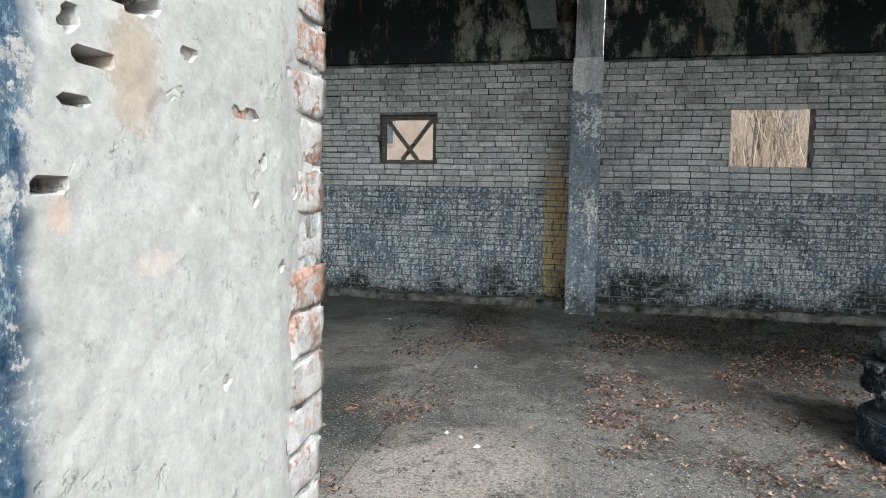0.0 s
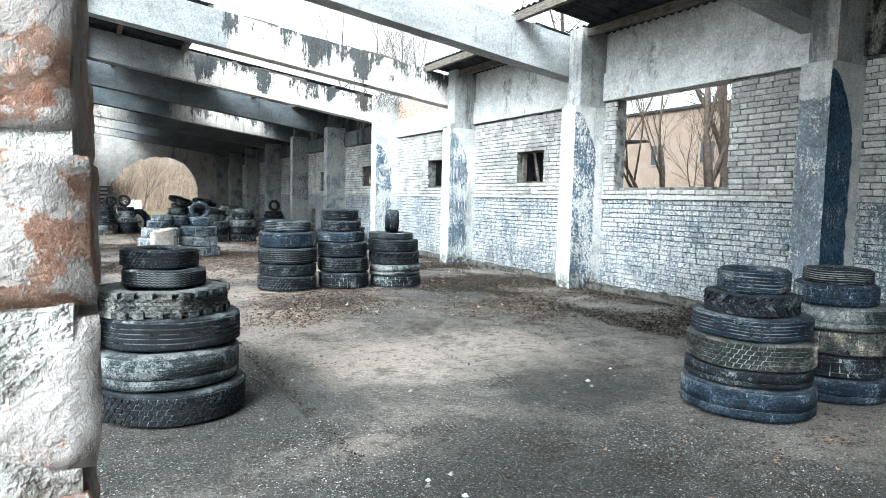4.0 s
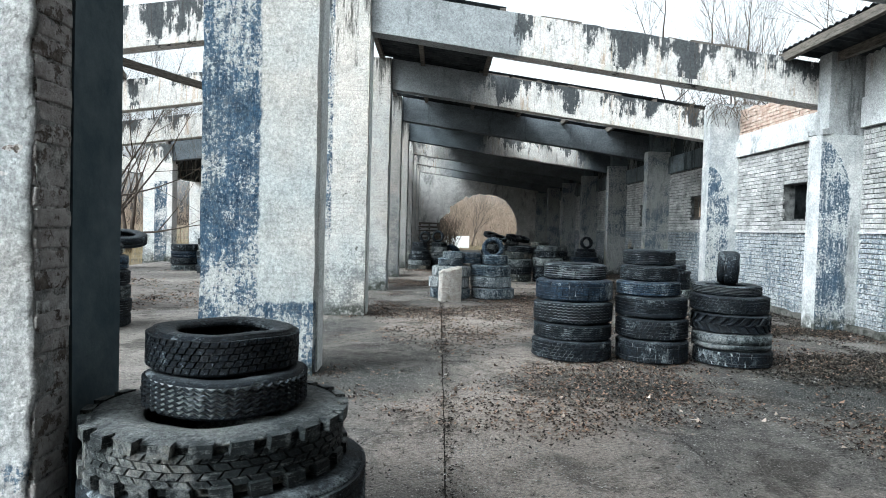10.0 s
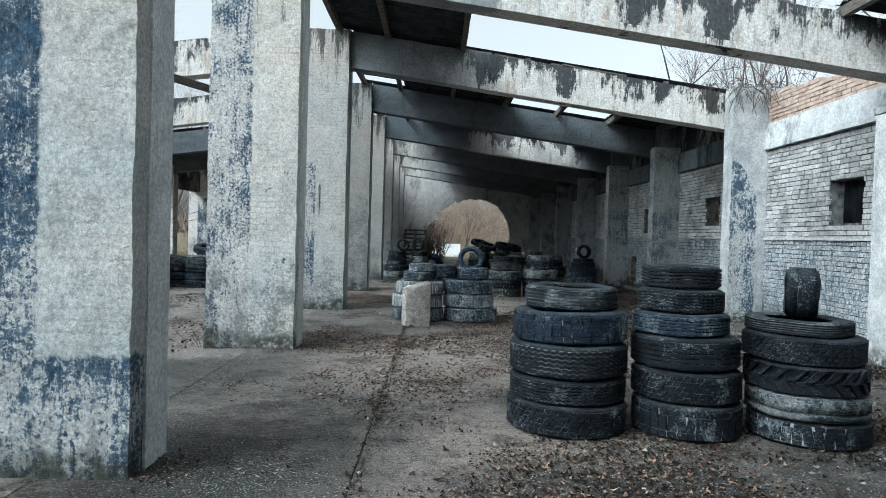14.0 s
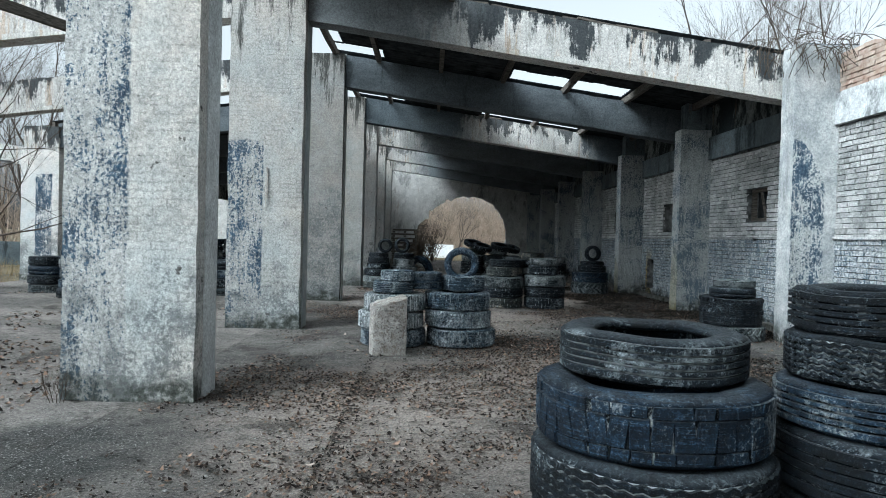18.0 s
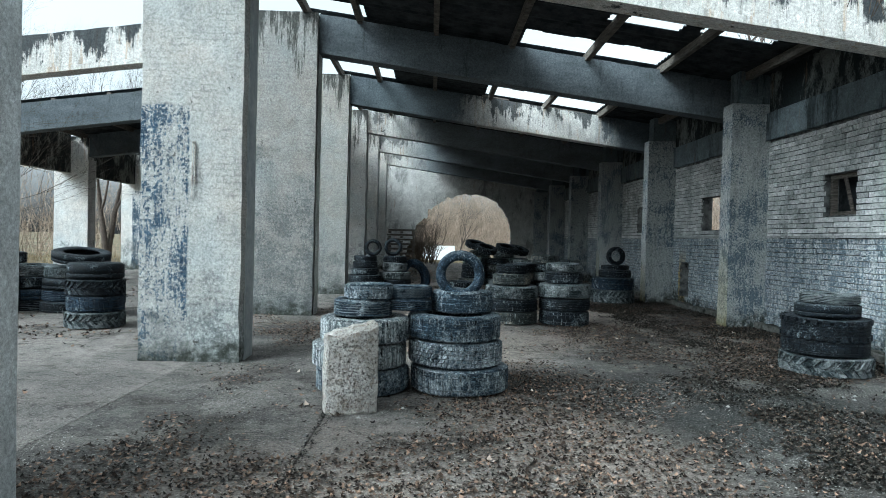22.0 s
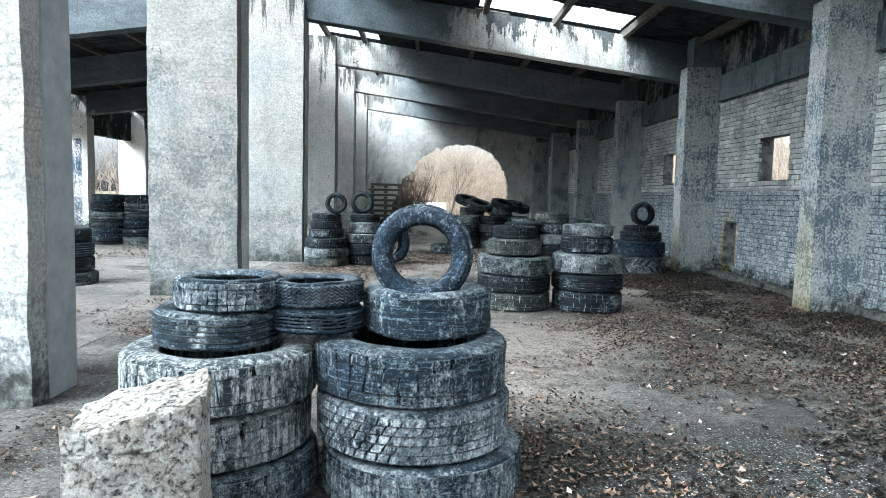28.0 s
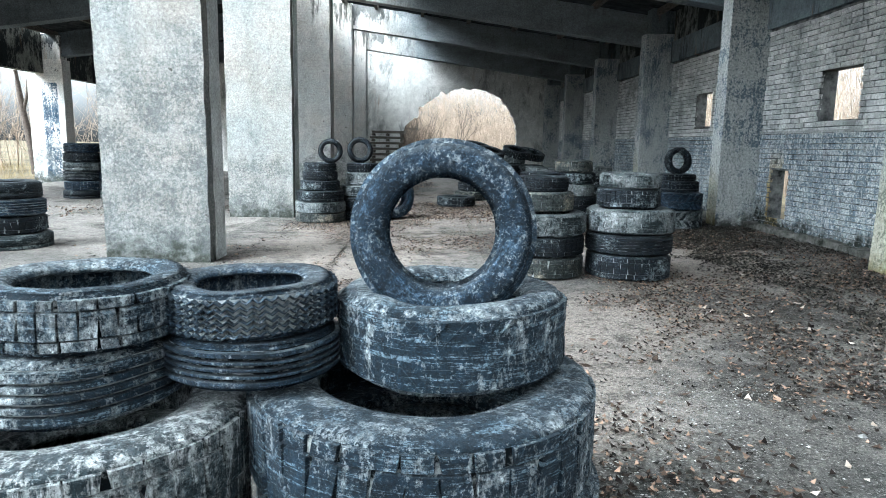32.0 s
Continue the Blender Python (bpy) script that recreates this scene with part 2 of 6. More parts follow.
def pilaster_paint(name, y0, k):
    """White edge facing the hall; blue coat on the flanks, its top edge a quarter curve."""
    m, nt, b = mat(name, 0.92)
    x, z = axis(nt, 0), axis(nt, 2)
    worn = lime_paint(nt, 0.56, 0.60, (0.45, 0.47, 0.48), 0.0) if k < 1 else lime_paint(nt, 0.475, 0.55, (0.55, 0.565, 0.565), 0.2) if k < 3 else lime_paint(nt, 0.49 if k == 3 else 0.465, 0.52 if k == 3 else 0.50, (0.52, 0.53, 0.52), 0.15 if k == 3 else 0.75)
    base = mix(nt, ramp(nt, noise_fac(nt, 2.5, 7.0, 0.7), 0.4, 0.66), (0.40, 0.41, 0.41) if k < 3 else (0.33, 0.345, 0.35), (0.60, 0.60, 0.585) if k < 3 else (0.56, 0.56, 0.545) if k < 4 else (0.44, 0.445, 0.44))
    g = nt.nodes.new("ShaderNodeNewGeometry")
    s = nt.nodes.new("ShaderNodeSeparateXYZ")
    nt.links.new(g.outputs["True Normal"], s.inputs[0])
    flank = ramp(nt, mth(nt, 'ABSOLUTE', s.outputs[1]), 0.6, 0.8)
    d = mth(nt, 'SUBTRACT', x, 5.82)
    wob = ramp(nt, noise_fac(nt, 5.0), 0.3, 0.7, -0.03, 0.03)
    top = mth(nt, 'SUBTRACT', 3.36 if k < 4 else 2.6, mth(nt, 'MULTIPLY', mth(nt, 'POWER', mth(nt, 'MAXIMUM', d, 0.0), 2.0), 2.6))
    under = ramp(nt, mth(nt, 'SUBTRACT', mth(nt, 'ADD', top, wob), z), -0.01, 0.01)
    near = ramp(nt, mth(nt, 'ADD', d, wob), 0.52, 0.55, 1.0, 0.0)
    mask = mth(nt, 'MULTIPLY', mth(nt, 'MULTIPLY', flank, under), near)
    if k > 3:
        mask = ramp(nt, z, 4.2, 4.4, 1.0, 0.0)
    col = mix(nt, mask, base, worn)
    edge = mth(nt, 'MULTIPLY', mth(nt, 'SUBTRACT', 1.0, flank), ramp(nt, mth(nt, 'ADD', z, mth(nt, 'MULTIPLY', wob, 2.0)), 3.0, 3.03, 0.75, 0.0))
    if k < 1:
        col = mix(nt, edge, col, lime_paint(nt, 0.50, 0.60))
    foot = mth(nt, 'MULTIPLY', ramp(nt, mth(nt, 'ADD', z, ramp(nt, noise_fac(nt, 4.0), 0.3, 0.7, -0.15, 0.15)), 0.08, 0.34, 0.9, 0.0), ramp(nt, noise_fac(nt, 9.0, 8.0, 0.8), 0.36, 0.52))
    col = mix(nt, foot, col, (0.030, 0.034, 0.026))
    st = mth(nt, 'MULTIPLY', ramp(nt, noise_fac(nt, 1.6, 9.0, 0.8, stretch=(1.5, 1.5, 0.3)), 0.52, 0.68), 0.6)
    col = mix(nt, st, col, (0.08, 0.09, 0.088))
    if k > 3:
        lime = mth(nt, 'MULTIPLY', ramp(nt, s.outputs[0], -0.5, -0.7), ramp(nt, mth(nt, 'ADD', z, ramp(nt, noise_fac(nt, 1.5, 7.0), 0.3, 0.7, -0.5, 0.5)), 0.6, 1.6, 0.35, 0.0))
        col = mix(nt, lime, col, (0.36, 0.30, 0.12))
    nt.links.new(grain(nt, col, 30.0, 0.62, 1.3), b.inputs["Base Color"])
    bump(nt, b, mth(nt, 'ADD', noise_fac(nt, 6.0, 8.0, 0.65), mth(nt, 'MULTIPLY', noise_fac(nt, 45.0, 4.0), 0.35)), 0.6, 0.025)
    return m


def washed_brick(name="red_brick_under_limewash", deep=(0.36, 0.185, 0.125), light=(0.56, 0.40, 0.325)):
    m, nt, b = mat(name, 0.95)
    rnd = nt.nodes.new("ShaderNodeObjectInfo").outputs["Random"]
    red = mix(nt, ramp(nt, noise_fac(nt, 38.0, 8.0, 0.8), 0.35, 0.65), deep, light)
    s = mth(nt, 'ADD', mth(nt, 'ADD', mth(nt, 'MULTIPLY', noise_fac(nt, 17.0, 3.0, 0.5), 0.55), mth(nt, 'MULTIPLY', noise_fac(nt, 70.0, 7.0, 0.8), 0.45)), ramp(nt, rnd, 0.0, 1.0, -0.05, 0.08))
    wash = mix(nt, ramp(nt, noise_fac(nt, 24.0, 8.0, 0.8), 0.4, 0.62), (0.50, 0.475, 0.46), (0.33, 0.30, 0.285))
    col = mix(nt, ramp(nt, s, 0.455, 0.48), red, wash)
    col = mix(nt, ramp(nt, noise_fac(nt, 42.0, 7.0, 0.75), 0.60, 0.64, 0.0, 0.8), col, red)
    col = mix(nt, ramp(nt, noise_fac(nt, 60.0, 6.0, 0.75), 0.62, 0.68, 0.0, 0.8), col, (0.12, 0.10, 0.09))
    nt.links.new(col, b.inputs["Base Color"])
    bump(nt, b, mth(nt, 'ADD', mth(nt, 'ADD', noise_fac(nt, 22.0, 8.0, 0.75), mth(nt, 'MULTIPLY', noise_fac(nt, 110.0, 5.0), 0.5)), ramp(nt, s, 0.42, 0.46, 0.0, 0.25)), 1.0, 0.012)
    return m


def washed_mortar():
    m, nt, b = mat("limewashed_mortar", 0.95)
    n = noise_fac(nt, 18.0, 7.0, 0.72)
    col = mix(nt, ramp(nt, n, 0.38, 0.58), (0.10, 0.09, 0.08), (0.60, 0.59, 0.57))
    nt.links.new(col, b.inputs["Base Color"])
    bump(nt, b, mth(nt, 'ADD', n, mth(nt, 'MULTIPLY', noise_fac(nt, 90.0, 5.0), 0.5)), 1.0, 0.02)
    return m


def stained_concrete(name, base=(0.55, 0.545, 0.53), dark=0.75, streak=(1.6, 1.6, 0.25), cut=0.52):
    m, nt, b = mat(name, 0.9)
    col = mix(nt, ramp(nt, noise_fac(nt, 3.0, 8.0, 0.7), 0.35, 0.7), tuple(c * 0.62 for c in base), base)
    k = ramp(nt, noise_fac(nt, 1.2, 9.0, 0.8, stretch=streak), cut, cut + 0.08, 0.0, dark)
    col = mix(nt, k, col, (0.014, 0.018, 0.019))
    rust = mth(nt, 'MULTIPLY', ramp(nt, noise_fac(nt, 1.9, 5.0, 0.6, stretch=(2.2, 2.2, 0.4)), 0.62, 0.74), 0.5)
    col = mix(nt, rust, col, (0.30, 0.19, 0.11))
    nt.links.new(grain(nt, col, 26.0, 0.62, 1.3), b.inputs["Base Color"])
    bump(nt, b, mth(nt, 'ADD', noise_fac(nt, 9.0, 8.0, 0.7), mth(nt, 'MULTIPLY', noise_fac(nt, 60.0, 3.0), 0.3)), 0.5, 0.02)
    return m


def beam_material(name, base, dry, wet=(-99.0, 99.0), black=0.9, soft=0.35):
    """Concrete beam: even grey where the roof still covers it, the roof's shade put into that grey; between the two wet
    places rain has washed it pale, with black growth hanging from the top and rust runs.
    """
    m, nt, b = mat(name, 0.9)
    x, z = axis(nt, 0), axis(nt, 2)
    run = mth(nt, 'SUBTRACT', mth(nt, 'ABSOLUTE', mth(nt, 'ADD', x, 2.81)), 0.61)
    rel = mth(nt, 'ADD', mth(nt, 'SUBTRACT', z, 5.15), mth(nt, 'MULTIPLY', run, 0.133))
    speck = noise_fac(nt, 24.0, 8.0, 0.8)
    col = mix(nt, ramp(nt, noise_fac(nt, 2.6, 8.0, 0.72), 0.36, 0.68), tuple(c * 0.76 for c in base), base)
    col = mix(nt, ramp(nt, noise_fac(nt, 8.0, 8.0, 0.8, stretch=(1.0, 1.0, 0.16)), 0.52, 0.62, 0.0, 0.6), col, (0.20, 0.185, 0.165))
    rust = mth(nt, 'MULTIPLY', ramp(nt, noise_fac(nt, 4.4, 7.0, 0.72, stretch=(2.0, 2.0, 0.16)), 0.54, 0.64), 0.55)
    col = mix(nt, rust, col, (0.40, 0.26, 0.15))
    patch = noise_fac(nt, 1.5, 6.0, 0.66, stretch=(1.0, 1.0, 0.55))
    drip = noise_fac(nt, 8.5, 8.0, 0.74, stretch=(1.0, 1.0, 0.12))
    s = mth(nt, 'ADD', mth(nt, 'ADD', mth(nt, 'MULTIPLY', patch, 1.15), mth(nt, 'MULTIPLY', drip, 0.55)), mth(nt, 'MULTIPLY', rel, 0.30))
    s = mth(nt, 'ADD', s, mth(nt, 'MULTIPLY', mth(nt, 'SUBTRACT', speck, 0.5), 0.18))
    col = mix(nt, ramp(nt, s, 0.985, 1.05, 0.0, black), col, (0.014, 0.021, 0.027))
    roof_shade = mix(nt, ramp(nt, noise_fac(nt, 1.6, 8.0, 0.7, stretch=(0.6, 1.0, 1.4)), 0.36, 0.66), tuple(c * 0.62 for c in dry), dry)
    roof_shade = mix(nt, ramp(nt, noise_fac(nt, 5.0, 8.0, 0.78, stretch=(1.0, 1.0, 0.2)), 0.55, 0.66, 0.0, 0.6), roof_shade, tuple(c * 0.3 for c in dry))
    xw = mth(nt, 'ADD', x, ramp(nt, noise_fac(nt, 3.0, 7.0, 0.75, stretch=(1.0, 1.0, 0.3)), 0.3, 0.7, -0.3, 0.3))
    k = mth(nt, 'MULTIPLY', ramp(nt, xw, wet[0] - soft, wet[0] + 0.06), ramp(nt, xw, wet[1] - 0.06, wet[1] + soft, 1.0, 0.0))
    col = mix(nt, k, roof_shade, col)
    nt.links.new(grain(nt, col, 26.0, 0.62, 1.3), b.inputs["Base Color"])
    bump(nt, b, mth(nt, 'ADD', noise_fac(nt, 9.0, 8.0, 0.75), mth(nt, 'MULTIPLY', noise_fac(nt, 50.0, 5.0, 0.75), 0.4)), 0.8, 0.022)
    return m


def brick_paint(name, grey=(0.47, 0.465, 0.455), line=1.735, yellow=(), wear=0.0, fade=0.0, moss=0.95):
    """Silicate bricks: bare above the line, chipped blue paint below."""
    m, nt, b = mat(name, 0.92)
    z, y = axis(nt, 2), axis(nt, 1)
    rnd = nt.nodes.new("ShaderNodeObjectInfo").outputs["Random"]
    isl = nt.nodes.new("ShaderNodeNewGeometry").outputs["Random Per Island"]
    r = mth(nt, 'FRACT', mth(nt, 'ADD', rnd, isl))
    bare = mix(nt, ramp(nt, r, 0.0, 1.0), tuple(c * 0.76 for c in grey), tuple(min(1, c * 1.18) for c in grey))
    bare = mix(nt, ramp(nt, noise_fac(nt, 1.0, 9.0, 0.82), 0.47, 0.62, 0.0, 0.7), bare, (0.16, 0.175, 0.17))
    bare = mix(nt, ramp(nt, noise_fac(nt, 22.0, 8.0, 0.8), 0.56, 0.64, 0.0, 0.55), bare, (0.09, 0.095, 0.09))
    worn = lime_paint(nt, 0.46 + wear, 0.57 + wear, (0.56, 0.575, 0.58), fade, 0.14)
    worn = mix(nt, ramp(nt, r, 0.4, 1.0, 0.0, 0.35), worn, (0.15, 0.185, 0.21))
    zz = mth(nt, 'ADD', z, ramp(nt, noise_fac(nt, 7.0), 0.3, 0.7, -0.02, 0.02))
    col = mix(nt, ramp(nt, zz, line - 0.01, line + 0.01, 1.0, 0.0), bare, worn)
    for y0, y1, top in yellow:
        yy = mth(nt, 'ADD', y, ramp(nt, noise_fac(nt, 5.0), 0.3, 0.7, -0.04, 0.04))
        k = mth(nt, 'MULTIPLY', ramp(nt, yy, y0 - 0.02, y0 + 0.02), ramp(nt, yy, y1 - 0.02, y1 + 0.02, 1.0, 0.0))
        k = mth(nt, 'MULTIPLY', k, ramp(nt, zz, top, top + 0.7, 0.8, 0.0))
        col = mix(nt, k, col, (0.42, 0.30, 0.12))
    green = mth(nt, 'MULTIPLY', ramp(nt, mth(nt, 'ADD', z, ramp(nt, noise_fac(nt, 0.8, 7.0, 0.7), 0.35, 0.65, -0.40, 0.34)), 0.16, 0.46, moss, 0.0), ramp(nt, noise_fac(nt, 9.0, 8.0, 0.8), 0.36, 0.5))
    col = mix(nt, green, col, (0.014, 0.017, 0.012))
    nt.links.new(grain(nt, col, 26.0, 0.62, 1.3), b.inputs["Base Color"])
    bump(nt, b, mth(nt, 'ADD', noise_fac(nt, 14.0, 8.0, 0.8), mth(nt, 'MULTIPLY', noise_fac(nt, 60.0, 5.0, 0.75), 0.5)), 0.9, 0.018)
    return m


PALE_DUST = ((-4.9, -1.2, 1.5, 2.6), (-0.2, 0.6, 1.1, 2.2), (0.5, -1.7, 1.5, 0.9), (1.7, -1.5, 1.0, 0.8), (-0.55, -3.8, 0.28, 0.2), (0.3, 3.0, 0.7, 1.2), (-0.4, 6.6, 1.3, 2.4), (0.6, 12.6, 1.3, 1.0), (1.3, 8.8, 0.9, 1.4), (3.4, 17.5, 1.6, 2.0), (0.2, -7.0, 0.9, 0.6), (1.2, 14.2, 1.6, 1.2), (-0.6, 18.0, 1.5, 3.0), (1.5, 24.0, 2.5, 4.0))
# Damp spots; the first also paints the shadow beside the tyre stacks.
DAMP_AND_SHADOW = ((3.6, 1.8, 1.5, 1.2), (3.6, 9.6, 1.9, 1.7), (0.2, -4.6, 1.7, 1.0), (1.6, -3.4, 0.9, 0.6), (-1.6, 2.2, 1.0, 0.9), (0.9, 2.1, 1.2, 0.6), (1.8, 10.6, 1.0, 1.1), (-0.9, -2.2, 0.6, 1.6), (4.8, -9.5, 1.6, 2.8), (5.3, -5.0, 1.0, 1.8), (1.0, -5.6, 1.2, 0.8), (-2.9, 5.4, 0.9, 1.0), (-2.2, -3.4, 1.3, 0.7), (-1.2, -3.0, 0.9, 0.8))


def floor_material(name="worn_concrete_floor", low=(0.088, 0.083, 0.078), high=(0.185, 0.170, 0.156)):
    """Worn concrete: dry dusty places, damp dark ones with one painted shadow among them, grit at every size."""
    m, nt, b = mat(name, 0.85)
    x, y = axis(nt, 0), axis(nt, 1)
    big = noise_fac(nt, 0.5, 8.0, 0.72)
    ragged = ramp(nt, noise_fac(nt, 1.3, 9.0, 0.78), 0.3, 0.7, -0.9, 0.9)

    def spots(places):
        out = None
        for px, py, rx_, ry_ in places:
            du = mth(nt, 'POWER', mth(nt, 'MULTIPLY', mth(nt, 'SUBTRACT', x, px), 1.0 / rx_), 2.0)
            dv = mth(nt, 'POWER', mth(nt, 'MULTIPLY', mth(nt, 'SUBTRACT', y, py), 1.0 / ry_), 2.0)
            k = ramp(nt, mth(nt, 'ADD', mth(nt, 'ADD', du, dv), ragged), 0.3, 1.5, 1.0, 0.0)
            out = k if out is None else mth(nt, 'MAXIMUM', out, k)
        return out
    col = mix(nt, ramp(nt, big, 0.42, 0.58), low, high)
    col = mix(nt, ramp(nt, noise_fac(nt, 1.7, 9.0, 0.8), 0.50, 0.58, 0.0, 0.6), col, (0.24, 0.222, 0.205))
    col = mix(nt, mth(nt, 'MULTIPLY', spots(PALE_DUST), 0.85), col, (0.35, 0.30, 0.265))
    col = mix(nt, mth(nt, 'MULTIPLY', spots(DAMP_AND_SHADOW), 0.8), col, (0.042, 0.046, 0.045))
    col = mix(nt, ramp(nt, noise_fac(nt, 0.9, 7.0, 0.72), 0.54, 0.61, 0.0, 0.7), col, (0.045, 0.040, 0.035))
    col = mix(nt, ramp(nt, noise_fac(nt, 7.0, 9.0, 0.85), 0.40, 0.48, 0.7, 0.0), col, (0.026, 0.024, 0.022))
    col = mix(nt, ramp(nt, noise_fac(nt, 55.0, 5.0, 0.8), 0.57, 0.61, 0.0, 0.8), col, (0.40, 0.38, 0.355))
    col = mix(nt, ramp(nt, noise_fac(nt, 30.0, 6.0, 0.8), 0.37, 0.43, 0.85, 0.0), col, (0.010, 0.010, 0.010))
    nt.links.new(grain(nt, col, 40.0, 0.48, 1.55), b.inputs["Base Color"])
    nt.links.new(ramp(nt, big, 0.36, 0.5, 0.52, 0.85), b.inputs["Roughness"])
    bump(nt, b, mth(nt, 'ADD', noise_fac(nt, 9.0, 9.0, 0.78), mth(nt, 'MULTIPLY', noise_fac(nt, 55.0, 5.0, 0.78), 0.9)), 1.0, 0.03)
    return m


def earth_material():
    m, nt, b = mat("earth_and_dry_grass", 0.95)
    n = noise_fac(nt, 0.25, 6.0, 0.6)
    col = mix(nt, ramp(nt, n, 0.4, 0.62), (0.075, 0.065, 0.05), (0.19, 0.155, 0.10))
    col = mix(nt, ramp(nt, noise_fac(nt, 3.0, 8.0, 0.75), 0.45, 0.7, 0.0, 0.7), col, (0.27, 0.23, 0.16))
    nt.links.new(col, b.inputs["Base Color"])
    bump(nt, b, noise_fac(nt, 12.0, 8.0, 0.75), 0.8, 0.05)
    return m


def tyre_rubber(name, base, film, paint, cover=0.0, haze=0.5, drip=0.5, scuff=0.5, blotch=0.36, size=1.0, top=(0.10, 0.11, 0.115)):
    """Old tyre rubber: dark ground, broad dusty film, chips and runs of old paint, fine scuffs round the tread."""
    m, nt, b = mat(name, 0.78)
    b.inputs["Specular IOR Level"].default_value = 0.2
    oi = nt.nodes.new("ShaderNodeObjectInfo").outputs["Random"]
    off = nd(nt, "VectorMath", op='ADD')
    cx = nt.nodes.new("ShaderNodeCombineXYZ")
    nt.links.new(mth(nt, 'MULTIPLY', oi, 53.0), cx.inputs[0])
    nt.links.new(mth(nt, 'MULTIPLY', oi, 71.0), cx.inputs[2])
    nt.links.new(nt.nodes.new("ShaderNodeTexCoord").outputs["Object"], off.inputs[0])
    nt.links.new(cx.outputs[0], off.inputs[1])
    v = off.outputs[0]
    field = noise_fac(nt, 3.4, 5.0, 0.62, v)
    fine = noise_fac(nt, 62.0 * (0.6 + 0.4 * size), 6.0, 0.85, v)
    mid = noise_fac(nt, 13.0 * size, 9.0, 0.82, v)
    run = noise_fac(nt, 30.0, 8.0, 0.78, v, (1.0, 1.0, 0.14))
    turn = noise_fac(nt, 9.0, 8.0, 0.8, v, (0.5, 0.5, 9.0))
    col = mix(nt, ramp(nt, mid, 0.42, 0.58), base, tuple(c * 2.2 for c in base))
    k = mth(nt, 'ADD', mth(nt, 'ADD', mth(nt, 'MULTIPLY', field, 0.45), mth(nt, 'MULTIPLY', mid, 0.40)), mth(nt, 'MULTIPLY', fine, 0.15))
    k = mth(nt, 'ADD', k, ramp(nt, oi, 0.0, 1.0, -0.03, 0.03))
    col = mix(nt, ramp(nt, k, 0.475, 0.545, 0.0, haze), col, film)
    col = mix(nt, mth(nt, 'MULTIPLY', ramp(nt, turn, 0.53, 0.58, 0.0, scuff), ramp(nt, fine, 0.45, 0.53)), col, tuple(min(1.0, c * 2.4) for c in film))
    s = mth(nt, 'ADD', mth(nt, 'ADD', mth(nt, 'MULTIPLY', field, blotch), mth(nt, 'MULTIPLY', mid, 0.34)), mth(nt, 'MULTIPLY', fine, 0.18))
    s = mth(nt, 'ADD', mth(nt, 'ADD', s, mth(nt, 'MULTIPLY', mth(nt, 'SUBTRACT', run, 0.5), drip)), cover + 0.06 + (0.36 - blotch) * 0.5)
    s = mth(nt, 'ADD', s, ramp(nt, oi, 0.0, 1.0, -0.016, 0.016))
    col = mix(nt, ramp(nt, s, 0.535, 0.552, 0.0, 0.85), col, tuple(c * 0.42 for c in paint))
    col = mix(nt, ramp(nt, s, 0.572, 0.592, 0.0, 0.95), col, paint)
    col = mix(nt, mth(nt, 'MULTIPLY', ramp(nt, fine, 0.565, 0.60, 0.0, 0.65), ramp(nt, field, 0.42, 0.56, 0.15, 1.0)), col, tuple(c * 0.75 for c in paint))
    n = nt.nodes.new("ShaderNodeSeparateXYZ")
    nt.links.new(nt.nodes.new("ShaderNodeNewGeometry").outputs["Normal"], n.inputs[0])
    # Dust on upward faces, also carrying the soft sheen of the lit tops.
    dust = mth(nt, 'MULTIPLY', ramp(nt, n.outputs[2], 0.45, 0.98, 0.0, 0.6), ramp(nt, k, 0.44, 0.56, 0.15, 1.0))
    col = mix(nt, dust, col, top)
    col = mix(nt, ramp(nt, fine, 0.38, 0.44, 0.85, 0.0), col, base)
    col = grain(nt, col, 40.0, 0.45, 1.5, v)
    nt.links.new(col, b.inputs["Base Color"])
    nt.links.new(ramp(nt, s, 0.48, 0.58, 0.6, 0.95), b.inputs["Roughness"])
    bump(nt, b, mth(nt, 'ADD', mth(nt, 'MULTIPLY', fine, 0.7), mth(nt, 'MULTIPLY', mid, 0.6)), 0.9, 0.014)
    return m


def groove_dust():
    """Dried mud and old paint left in the grooves of the treads."""
    m, nt, b = mat("dusty_tread_grooves", 0.95)
    oi = nt.nodes.new("ShaderNodeObjectInfo").outputs["Random"]
    k = mth(nt, 'ADD', noise_fac(nt, 9.0, 8.0, 0.75), ramp(nt, oi, 0.0, 1.0, -0.07, 0.07))
    nt.links.new(mix(nt, ramp(nt, k, 0.44, 0.56), (0.006, 0.008, 0.010), (0.34, 0.36, 0.36)), b.inputs["Base Color"])
    return m


def plain(name, a, c, scale=6.0, rough=0.85, strength=0.4, metal=0.0, stretch=None):
    m, nt, b = mat(name, rough, metal)
    nt.links.new(mix(nt, ramp(nt, noise_fac(nt, scale, 7.0, 0.7, stretch=stretch), 0.35, 0.68), a, c), b.inputs["Base Color"])
    bump(nt, b, noise_fac(nt, scale * 4.0, 6.0, 0.7), strength, 0.01)
    return m


def leaf_material(name, a, c, power=3.0):
    m, nt, b = mat(name, 0.55)
    isl = nt.nodes.new("ShaderNodeNewGeometry").outputs["Random Per Island"]
    nt.links.new(mix(nt, mth(nt, 'POWER', isl, power), a, c), b.inputs["Base Color"])
    return m


